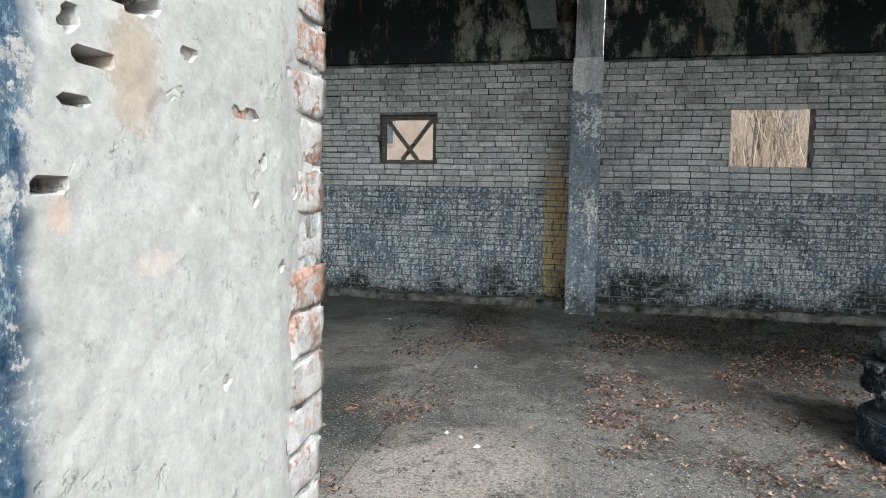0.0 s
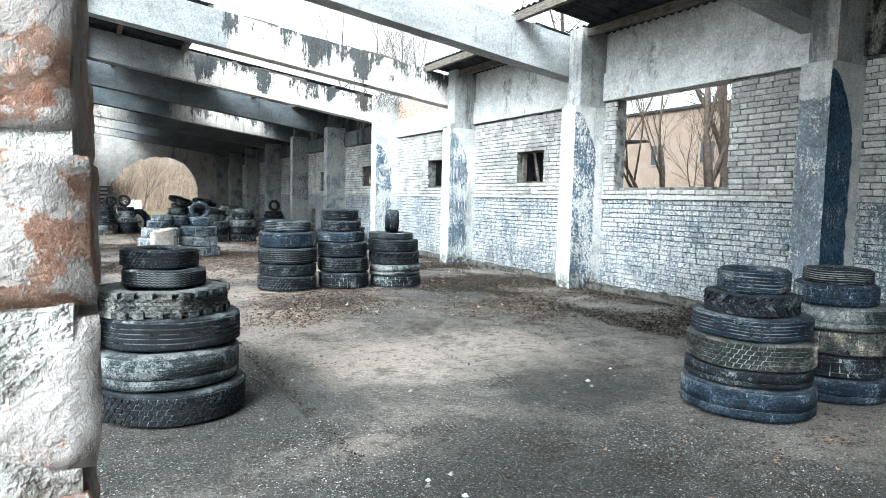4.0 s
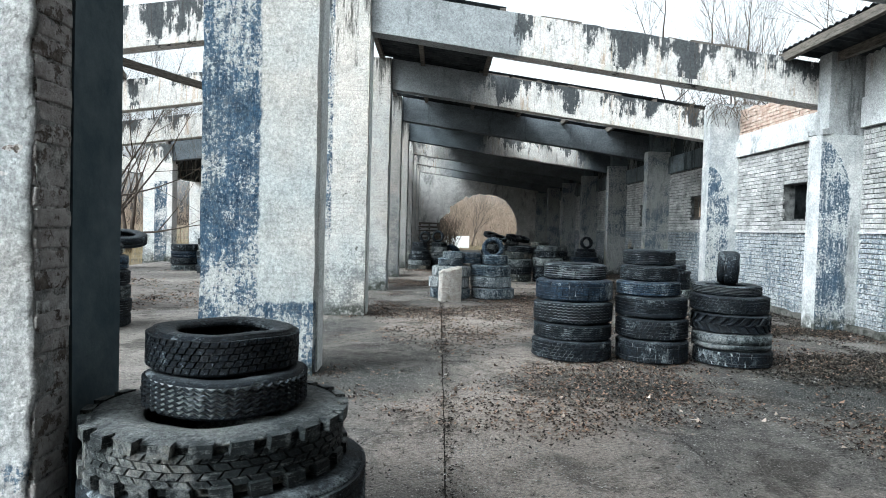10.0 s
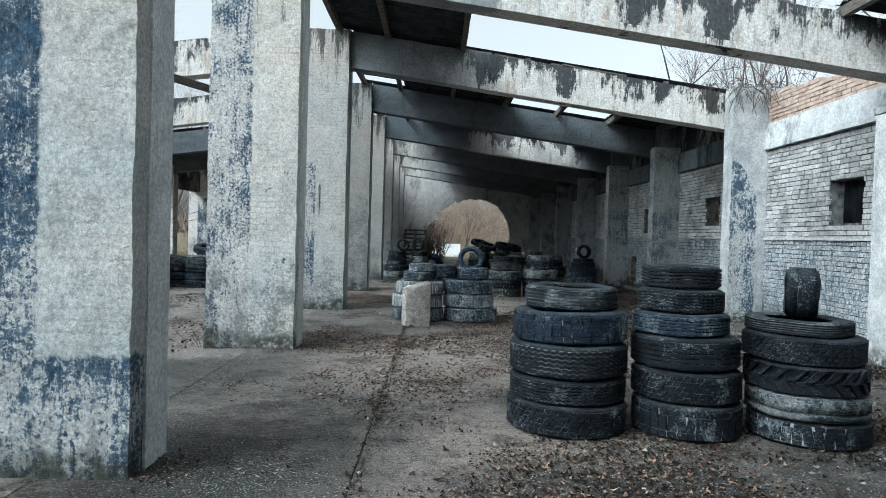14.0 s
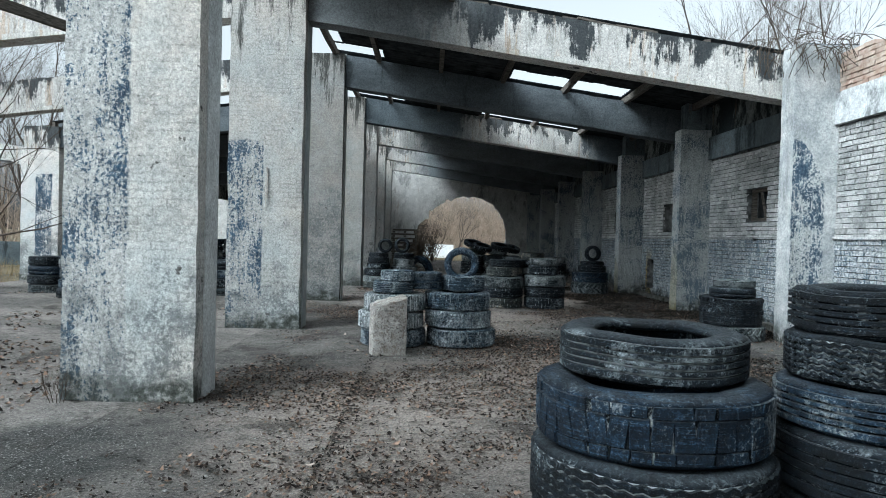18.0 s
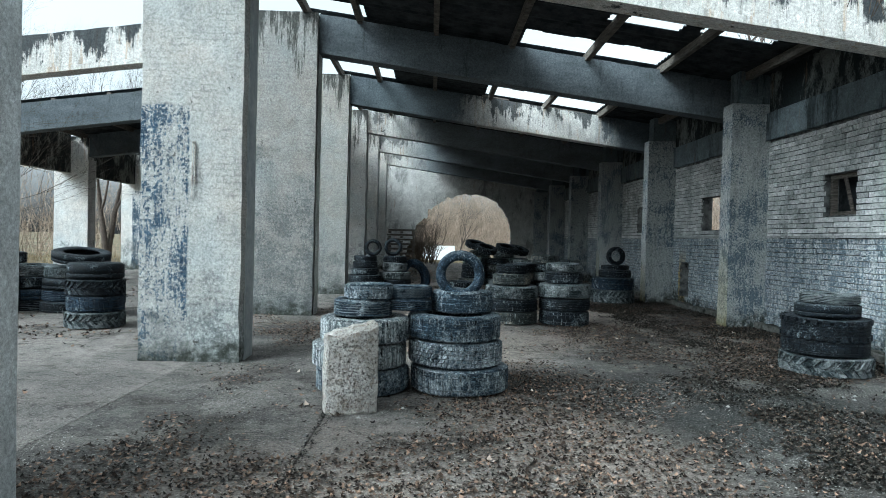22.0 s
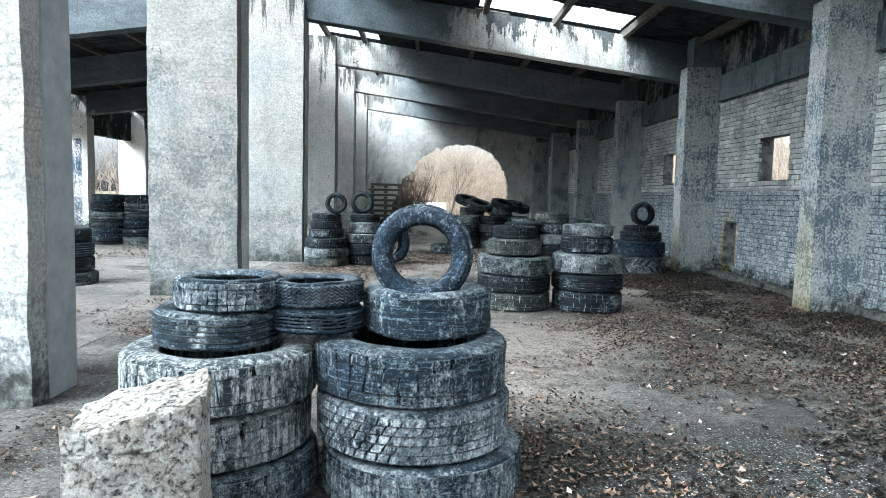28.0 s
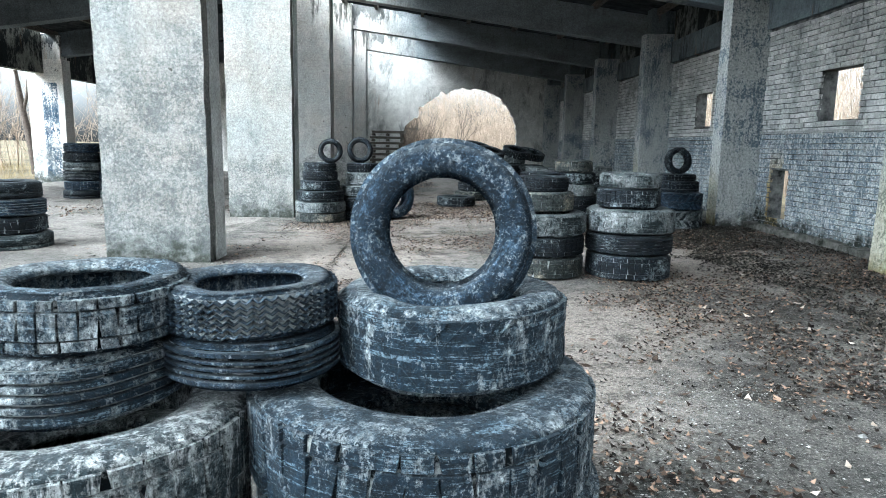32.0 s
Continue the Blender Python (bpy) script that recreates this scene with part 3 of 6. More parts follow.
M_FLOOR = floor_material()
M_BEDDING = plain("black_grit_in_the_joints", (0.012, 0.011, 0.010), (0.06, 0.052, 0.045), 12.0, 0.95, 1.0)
# Paler, grittier nave slabs; light from the open sky is put into their colour.
M_FLOOR_OPEN = floor_material("sunlit_pale_concrete_floor", (0.15, 0.138, 0.128), (0.29, 0.262, 0.24))
M_EARTH = earth_material()
CREAM = (0.66, 0.635, 0.60)
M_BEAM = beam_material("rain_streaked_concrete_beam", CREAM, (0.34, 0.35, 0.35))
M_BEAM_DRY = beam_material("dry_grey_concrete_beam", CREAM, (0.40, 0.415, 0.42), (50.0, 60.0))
# Beams under the remaining roof: its shade is put into this dark grey.
M_BEAM_DARK = beam_material("roof_shaded_grey_concrete", CREAM, (0.125, 0.14, 0.152), (50.0, 60.0))
# The greys hold roof shade; pale stretches hold rain wash and open-roof light.
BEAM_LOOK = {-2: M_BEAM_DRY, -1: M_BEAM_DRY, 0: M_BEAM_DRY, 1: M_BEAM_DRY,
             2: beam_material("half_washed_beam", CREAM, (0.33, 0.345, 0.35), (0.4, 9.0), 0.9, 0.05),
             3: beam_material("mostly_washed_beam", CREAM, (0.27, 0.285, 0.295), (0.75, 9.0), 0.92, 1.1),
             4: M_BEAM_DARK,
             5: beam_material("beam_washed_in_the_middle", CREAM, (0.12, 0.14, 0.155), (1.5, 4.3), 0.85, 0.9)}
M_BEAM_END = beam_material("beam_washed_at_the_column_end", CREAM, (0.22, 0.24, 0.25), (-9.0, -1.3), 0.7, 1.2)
M_LINTEL = stained_concrete("sooty_plaster_band", (0.68, 0.69, 0.69), 0.6, (0.8, 0.8, 0.5), 0.56)
M_BRICK = brick_paint("silicate_brick_half_painted", wear=-0.02, fade=0.75, moss=0.3)
# Bays under the roof: deeper dado paint, with roof shade in it.
M_BRICK_SHADED = brick_paint("silicate_brick_shaded_bays", (0.52, 0.52, 0.505), 1.735, ((-7.45, -7.12, 1.7),), -0.01, 0.3)
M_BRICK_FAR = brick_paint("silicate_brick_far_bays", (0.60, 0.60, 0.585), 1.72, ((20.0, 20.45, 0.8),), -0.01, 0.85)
M_MORTAR = plain("recessed_dark_mortar", (0.022, 0.025, 0.026), (0.24, 0.24, 0.235), 5.0)
M_REDBRICK = plain("weathered_red_brick", (0.30, 0.20, 0.155), (0.50, 0.42, 0.36), 6.0)
M_SHEET = plain("weathered_roof_sheet", (0.012, 0.014, 0.016), (0.052, 0.057, 0.060), 3.0)
M_WOOD = plain("rotten_grey_timber", (0.05, 0.045, 0.04), (0.17, 0.15, 0.13), 8.0, stretch=(1.0, 1.0, 6.0))
M_BARK = plain("bare_bark", (0.045, 0.036, 0.03), (0.13, 0.105, 0.09), 14.0)
M_TWIG = plain("fine_twigs", (0.035, 0.028, 0.022), (0.10, 0.078, 0.06), 14.0)
M_TYRE_BLACK = tyre_rubber("scuffed_black_rubber", (0.0010, 0.0020, 0.0034), (0.009, 0.016, 0.025), (0.30, 0.34, 0.36), -0.006, 0.42, 0.10, 0.4, top=(0.060, 0.070, 0.078))
M_TYRE_DUSTY = tyre_rubber("dusty_grey_rubber", (0.009, 0.012, 0.013), (0.165, 0.172, 0.168), (0.34, 0.33, 0.30), 0.01, 0.95, 0.06, 0.3)
M_TYRE_STREAK = tyre_rubber("streaky_half_painted_rubber", (0.014, 0.023, 0.028), (0.195, 0.228, 0.24), (0.50, 0.525, 0.53), 0.064, 0.95, 0.66, 0.3, 0.12, 1.7, (0.34, 0.35, 0.35))
M_TYRE_NAVY = tyre_rubber("scuffed_navy_rubber", (0.006, 0.013, 0.021), (0.110, 0.148, 0.178), (0.50, 0.545, 0.57), 0.040, 0.92, 0.30, 0.7, 0.22, 1.9, (0.13, 0.15, 0.165))
M_TYRE_SLATE = tyre_rubber("slate_blue_rubber", (0.004, 0.010, 0.018), (0.036, 0.058, 0.086), (0.46, 0.51, 0.54), 0.008, 0.92, 0.26, 0.6, 0.22, 1.9)
M_TYRE_BLUE = tyre_rubber("worn_blue_black_rubber", (0.0016, 0.0050, 0.0105), (0.020, 0.042, 0.070), (0.38, 0.42, 0.44), -0.004, 0.75, 0.10, 0.6)
M_TYRE_PALE = tyre_rubber("whitewashed_rubber", (0.006, 0.010, 0.012), (0.18, 0.20, 0.205), (0.34, 0.355, 0.36), 0.02, 0.95, 0.12, 0.3)
M_TYRE_YELLOW = tyre_rubber("yellowed_rubber", (0.010, 0.013, 0.013), (0.095, 0.102, 0.100), (0.42, 0.375, 0.30), 0.012, 0.92, 0.06, 0.4)
M_GROOVE = groove_dust()
def pitted_concrete(name="crumbling_pale_concrete", low=(0.46, 0.41, 0.36), high=(0.74, 0.71, 0.67), crust=0.6):
    m, nt, b = mat(name, 0.95)
    col = mix(nt, ramp(nt, noise_fac(nt, 7.0, 9.0, 0.8), 0.36, 0.60), low, high)
    col = mix(nt, ramp(nt, noise_fac(nt, 9.0, 9.0, 0.85), 0.52, 0.60, 0.0, crust), col, (0.33, 0.24, 0.18))
    pit = noise_fac(nt, 42.0, 6.0, 0.75)
    col = mix(nt, ramp(nt, pit, 0.56, 0.61, 0.0, 0.8), col, (0.10, 0.075, 0.06))
    col = grain(nt, col, 50.0, 0.65, 1.25)
    nt.links.new(col, b.inputs["Base Color"])
    bump(nt, b, mth(nt, 'SUBTRACT', mth(nt, 'MULTIPLY', noise_fac(nt, 60.0, 5.0, 0.7), 0.5), mth(nt, 'MULTIPLY', ramp(nt, pit, 0.52, 0.66), 0.8)), 1.0, 0.03)
    return m


M_BLOCK = pitted_concrete()
M_RING = pitted_concrete("pitted_white_concrete", (0.66, 0.64, 0.58), (0.84, 0.82, 0.76), 0.18)
M_RAW = plain("raw_grey_concrete", (0.30, 0.32, 0.33), (0.45, 0.465, 0.465), 5.0, 0.9, 0.6)
# Lighter copy of the raw concrete, brightness of lit faces put into it.
M_RAW_LIT = stained_concrete("lit_grey_concrete", (0.73, 0.75, 0.75), 0.4, (1.6, 1.6, 0.35), 0.58)
M_WASHED = washed_brick()
M_WASHED_GREY = washed_brick("grey_brick_under_limewash", (0.10, 0.085, 0.075), (0.26, 0.22, 0.195))
M_BRICK_MOSSY = plain("mossy_dark_foot_brick", (0.018, 0.019, 0.014), (0.15, 0.118, 0.095), 14.0, 0.95, 1.0)
# Darker copy: the shade on this column's east side, in the colour.
M_RAW_SHADED = plain("shaded_slate_concrete", (0.062, 0.086, 0.100), (0.125, 0.155, 0.170), 4.0, 0.85, 0.5)
M_MORTAR_PALE = washed_mortar()
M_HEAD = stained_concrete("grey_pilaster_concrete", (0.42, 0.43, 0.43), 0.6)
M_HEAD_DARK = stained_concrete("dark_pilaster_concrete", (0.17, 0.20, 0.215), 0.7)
M_SOOT_SHADED = stained_concrete("sooty_shaded_plaster_of_the_far_bays", (0.20, 0.21, 0.20), 0.97, (1.0, 1.0, 0.5), 0.43)
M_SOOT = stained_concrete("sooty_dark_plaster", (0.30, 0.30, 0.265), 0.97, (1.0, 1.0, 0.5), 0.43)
M_ENDWALL = stained_concrete("whitened_end_wall", (0.74, 0.72, 0.69), 0.5, (1.0, 1.0, 0.4))
M_LEAF = leaf_material("dead_leaves", (0.010, 0.007, 0.006), (0.36, 0.245, 0.18))
M_LEAF_RED = leaf_material("reddish_dead_leaves", (0.04, 0.023, 0.016), (0.42, 0.275, 0.20), 2.0)
M_LEAF_PALE = leaf_material("bleached_leaves", (0.34, 0.28, 0.23), (0.66, 0.58, 0.50))
M_LEAF_DARK = leaf_material("rotting_leaves", (0.006, 0.006, 0.005), (0.125, 0.105, 0.088))
M_GRIT = leaf_material("pale_grit", (0.16, 0.155, 0.15), (0.50, 0.49, 0.46))
M_FACADE = plain("tan_rendered_facade", (0.155, 0.120, 0.098), (0.20, 0.160, 0.132), 1.2)
M_PANE = plain("dark_window_pane", (0.03, 0.035, 0.04), (0.06, 0.07, 0.08), 2.0, 0.15)
M_WHITE = plain("white_painted_concrete", (0.66, 0.66, 0.65), (0.82, 0.82, 0.81), 5.0)
M_GRASS = leaf_material("dry_grass_blades", (0.16, 0.12, 0.06), (0.38, 0.29, 0.16))
M_FOOTING = plain("mossy_dirty_concrete", (0.012, 0.014, 0.010), (0.16, 0.155, 0.145), 6.0, 0.95, 1.0)
M_TWIG_TAN = plain("tan_brushwood", (0.11, 0.085, 0.065), (0.46, 0.36, 0.28), 1.3)


# ---- mesh helpers ----
def box(bm, x0, x1, y0, y1, z0, z1):
    v = [bm.verts.new(p) for p in ((x0, y0, z0), (x1, y0, z0), (x1, y1, z0), (x0, y1, z0), (x0, y0, z1), (x1, y0, z1), (x1, y1, z1), (x0, y1, z1))]
    for f in ((3, 2, 1, 0), (4, 5, 6, 7), (0, 1, 5, 4), (1, 2, 6, 5), (2, 3, 7, 6), (3, 0, 4, 7)):
        bm.faces.new([v[i] for i in f])
    return v


def mesh(bm, name, material, smooth=False):
    me = bpy.data.meshes.new(name)
    bmesh.ops.recalc_face_normals(bm, faces=bm.faces)
    bm.to_mesh(me)
    bm.free()
    for m in (material if isinstance(material, (list, tuple)) else (material,)):
        me.materials.append(m)
    if smooth:
        for p in me.polygons:
            p.use_smooth = True
    return me


def thing(name, bm, material, label, category, group="", kind="", m=None, smooth=False):
    ob = new(name, mesh(bm, name, material, smooth))
    if m is not None:
        ob.matrix_world = m
    return tagged(ob, label, category, group, kind)


def empty(name, label, category, group="", kind="", m=None):
    ob = new(name)
    ob.empty_display_size = 0.1
    if m is not None:
        ob.matrix_world = m
    return tagged(ob, label, category, group, kind)


def part(name, bm, material, parent, label="", smooth=False, m=None):
    ob = new(name, mesh(bm, name, material, smooth))
    ob.parent = parent
    if m is not None:
        ob.matrix_local = m
    return tagged(ob, label)


def wobble(bm, amount, scale, seed=0.0):
    for v in bm.verts:
        n = noise.noise_vector(v.co * scale + Vector((seed, seed * 1.7, -seed)))
        v.co += n * amount


def rough_box(x0, x1, y0, y1, z0, z1, cell=0.16, amount=0.012, scale=3.0, seed=0.0):
    """A block with worn, slightly uneven faces and edges."""
    bm = bmesh.new()
    box(bm, x0, x1, y0, y1, z0, z1)
    for ax, lo, hi in ((0, x0, x1), (1, y0, y1), (2, z0, z1)):
        n = max(1, int((hi - lo) / cell))
        for i in range(1, n):
            co, no = [0, 0, 0], [0, 0, 0]
            co[ax], no[ax] = lo + (hi - lo) * i / n, 1
            bmesh.ops.bisect_plane(bm, geom=bm.verts[:] + bm.edges[:] + bm.faces[:], plane_co=co, plane_no=no)
    wobble(bm, amount, scale, seed)
    wobble(bm, amount * 0.5, scale * 4.0, seed + 3.1)
    return bm


# ---- plan ----
PITCH = 4.75
XE, XW = -2.2, -3.42            # centre columns, east and west faces
RX, WX = 5.82, 6.55             # pilaster face and inner face of the east wall
LX0, LX1 = -12.75, -11.6        # outer columns of the open nave


def yk(k):
    return -2.6 + PITCH * k


def yr(k):
    """South edge of a pilaster, 0.4 m wide."""
    return -2.9 + PITCH * k - (0.24 if k < 0 else 0.0)


def beam_z(x):
    return 5.15 - 0.133 * (x + 2.2)


# ---- ground and floor ----
bm = bmesh.new()
N = 60
for i in range(N + 1):
    for j in range(N + 1):
        u, w = (i / N * 2 - 1), (j / N * 2 - 1)
        x, y = 300 * u * abs(u) ** 1.2, 20 + 300 * w * abs(w) ** 1.2
        d = max(0.0, -12.0 - x, x - 7.5, y - 41, -18 - y)
        z = -0.06 + min(d, 30) * 0.004 * noise.noise((x * 0.06, y * 0.06, 0)) - (0.06 if d > 0 else 0)
        bm.verts.new((x, y, z))
bm.verts.ensure_lookup_table()
for i in range(N):
    for j in range(N):
        a = i * (N + 1) + j
        bm.faces.new([bm.verts[q] for q in (a, a + N + 1, a + N + 2, a + 1)])
ground = thing("ground", bm, M_EARTH, "bare trodden earth with dry grass and litter", "ground", kind="structure", smooth=True)

floor = empty("floor", "worn grey concrete floor slabs with grit, stains and open joints", "floor", kind="structure")
xs = (-12.0, -7.4, -2.78, -0.79, 1.1, 3.2, 6.4)
for i in range(len(xs) - 1):
    for k in range(-3, 10):
        bm = bmesh.new()
        g = 0.0055
        x0, x1, y0, y1 = xs[i] + g, xs[i + 1] - g, yk(k) + 0.9 + g, yk(k + 1) + 0.9 - g
        nx, ny = max(2, int((x1 - x0) / 0.5)), 10
        vs = [[bm.verts.new((x0 + (x1 - x0) * a / nx, y0 + (y1 - y0) * c / ny, 0.0)) for c in range(ny + 1)] for a in range(nx + 1)]
        for row in vs:
            for v in row:
                v.co.z = 0.006 * noise.noise((v.co.x * 1.3, v.co.y * 1.3, 1.0)) 
        for a in range(nx):
            for c in range(ny):
                bm.faces.new((vs[a][c], vs[a + 1][c], vs[a + 1][c + 1], vs[a][c + 1]))
        rim = [e for e in bm.edges if e.is_boundary]
        for v in {q for e in rim for q in e.verts}:
            # crumbled edges
            v.co.x += 0.012 * noise.noise((v.co.x * 2.7, v.co.y * 2.7, 4.0))
            v.co.y += 0.012 * noise.noise((v.co.x * 2.7, v.co.y * 2.7, 8.0))
        ex = bmesh.ops.extrude_edge_only(bm, edges=rim)
        for v in [q for q in ex["geom"] if isinstance(q, bmesh.types.BMVert)]:
            v.co.z -= 0.1
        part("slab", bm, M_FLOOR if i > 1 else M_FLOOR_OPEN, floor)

bm = bmesh.new()
box(bm, -12.0, 6.4, yk(-3) + 0.9, 44.0, -0.06, -0.022)
thing("floor_bedding", bm, M_BEDDING, "earth and grit filling the floor joints", "bedding", kind="structure")

bm = rough_box(-3.318, -3.242, yk(-1) + 0.62, yk(0) - 0.02, -0.04, 0.022, 0.08, 0.006, 5.0, 2.0)
thing("threshold_strip", bm, M_FLOOR, "worn grey concrete edging strip set between the floor slabs", "edging strip", kind="structure")

# ---- centre columns ----
CENTRE = {
    -1: dict(stripe=((-3.6, -2.765, 9.0),), wear=0.03, grime=0.08, base=(0.44, 0.42, 0.40), bricky=0.03,
             # The near-black patches lie on the pits and paint their inner shade.
             patches_=((-2.645, 1.725, 0.035, 0.055, (0.36, 0.30, 0.245)), (-2.62, 1.55, 0.03, 0.012, (0.45, 0.40, 0.355)), (-2.735, 1.60, 0.012, 0.016, (0.46, 0.36, 0.30)), (-2.72, 1.752, 0.009, 0.008, (0.02, 0.02, 0.018)), (-2.645, 1.79, 0.026, 0.012, (0.025, 0.024, 0.02)),
                       (-2.742, 1.622, 0.014, 0.006, (0.03, 0.03, 0.028)), (-2.41, 1.66, 0.006, 0.009, (0.06, 0.055, 0.05)), (-2.33, 1.78, 0.007, 0.005, (0.08, 0.075, 0.07)))),
    0: dict(stripe=((-3.6, -2.78, 9.0),), dado=0.8, bricky=0.06, grime=0.6, base=(0.45, 0.44, 0.43), wear=-0.004, fade=0.28, chips=22.0),
    1: dict(stripe=((-3.6, -2.80, 9.0),), dado=0.79, grime=0.4, wear=-0.002, bricky=0.09, base=(0.50, 0.505, 0.49)),
    2: dict(stripe=((-3.6, -2.83, 9.0),), grime=0.4, wear=-0.030, low_blue=0.8, bricky=0.15, base=(0.58, 0.57, 0.545)),
    3: dict(stripe=((-3.6, -2.84, 3.09),), grime=0.35, wear=-0.035, low_blue=0.5, bricky=0.15, base=(0.50, 0.49, 0.47)),
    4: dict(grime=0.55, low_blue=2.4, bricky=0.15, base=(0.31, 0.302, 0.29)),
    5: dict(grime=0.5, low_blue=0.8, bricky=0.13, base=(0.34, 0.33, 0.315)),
}


BRICK_PHASE = 0.021
PITS = ((-2.72, 1.752, 0.009, 0.008), (-2.645, 1.79, 0.03, 0.014), (-2.742, 1.622, 0.014, 0.006), (-2.715, 1.69, 0.012, 0.004), (-2.33, 1.78, 0.008, 0.006), (-2.41, 1.66, 0.008, 0.01), (-2.43, 1.61, 0.006, 0.006),
        (-2.56, 1.758, 0.012, 0.005), (-2.45, 1.712, 0.03, 0.004), (-2.695, 1.728, 0.026, 0.005), (-2.36, 1.52, 0.01, 0.008), (-2.5, 1.40, 0.008, 0.006), (-2.31, 1.62, 0.01, 0.008), (-2.6, 1.2, 0.03, 0.01), (-2.42, 1.08, 0.02, 0.012))


def ragged_plate(x0, x1, y0, y1, z0, z1, seed, cell=0.05, notch=0.05, pits=()):
    """A plaster coat whose edge towards x1 is broken away in places."""
    bm = bmesh.new()
    nx = int((x1 - x0) / cell)
    zz = [z0 + (z1 - z0) * j / int((z1 - z0) / cell) for j in range(int((z1 - z0) / cell) + 1)]
    if pits:
        # finer rows at eye level, where the coat is pitted
        zz = zz[::4] if len(zz) > 400 else zz
        zz = [q for q in zz if q < 0.9 or q > 2.1] + [0.9 + 0.005 * j for j in range(241)]
        zz.sort()
    nz = len(zz) - 1
    grid = []
    for z in zz:
        e = x1 + notch * (noise.noise((seed, z * 2.1, 0.0)) * 1.2 + noise.noise((seed, z * 9.0, 5.0)) * 0.8) - (0.05 * min(1.0, max(0.0, (1.56 - z) * 12)) if pits else 0.0)
        grid.append([bm.verts.new((x0 + (e - x0) * i / nx, y0 + (0.003 if pits else 0.012) * noise.noise((x0 * 3 + i * cell * 3.0, seed, z * 3.0)) + (0.0008 if pits else 0.005) * noise.noise((i * cell * 12.0, seed, z * 12.0)), z)) for i in range(nx + 1)])
    for j in range(nz):
        for i in range(nx):
            bm.faces.new((grid[j][i], grid[j][i + 1], grid[j + 1][i + 1], grid[j + 1][i]))
    for v in bm.verts:
        for px, pz, rx_, rz_ in pits:
            d = math.hypot((v.co.x - px) / rx_, (v.co.z - pz) / rz_) + 0.6 * noise.noise((v.co.x * 110, v.co.z * 110, seed))
            if d < 1.0:
                v.co.y += 0.045
        if pits:
            q = noise.noise((v.co.x * 14.0, v.co.z * 14.0, 3.3))
            v.co.y += 0.0012 * max(0.0, q - 0.25) * 4 - 0.0009 * noise.noise((v.co.x * 50.0, v.co.z * 50.0, 1.0)) + 0.010 * max(0.0, min(1.0, 1 - (x1 - v.co.x) / 0.09))
    rim = [e for e in bm.edges if e.is_boundary]
    ex = bmesh.ops.extrude_edge_only(bm, edges=rim)
    for v in [q for q in ex["geom"] if isinstance(q, bmesh.types.BMVert)]:
        v.co.y = y1
    return bm


def brick_bm(length, depth, height, seed):
    bm = bmesh.new()
    box(bm, 0, length, 0, depth, 0, height)
    bmesh.ops.subdivide_edges(bm, edges=bm.edges[:], cuts=7, use_grid_fill=True)
    for v in bm.verts:
        # round the corners
        q = Vector((min(max(v.co.x, 0.007), length - 0.007), min(max(v.co.y, 0.007), depth - 0.007), min(max(v.co.z, 0.007), height - 0.007)))
        o = v.co - q
        if o.length > 0.0071:
            v.co = q + o.normalized() * 0.0075
    wobble(bm, 0.006, 16.0, seed)
    wobble(bm, 0.0035, 50.0, seed + 2)
    return bm


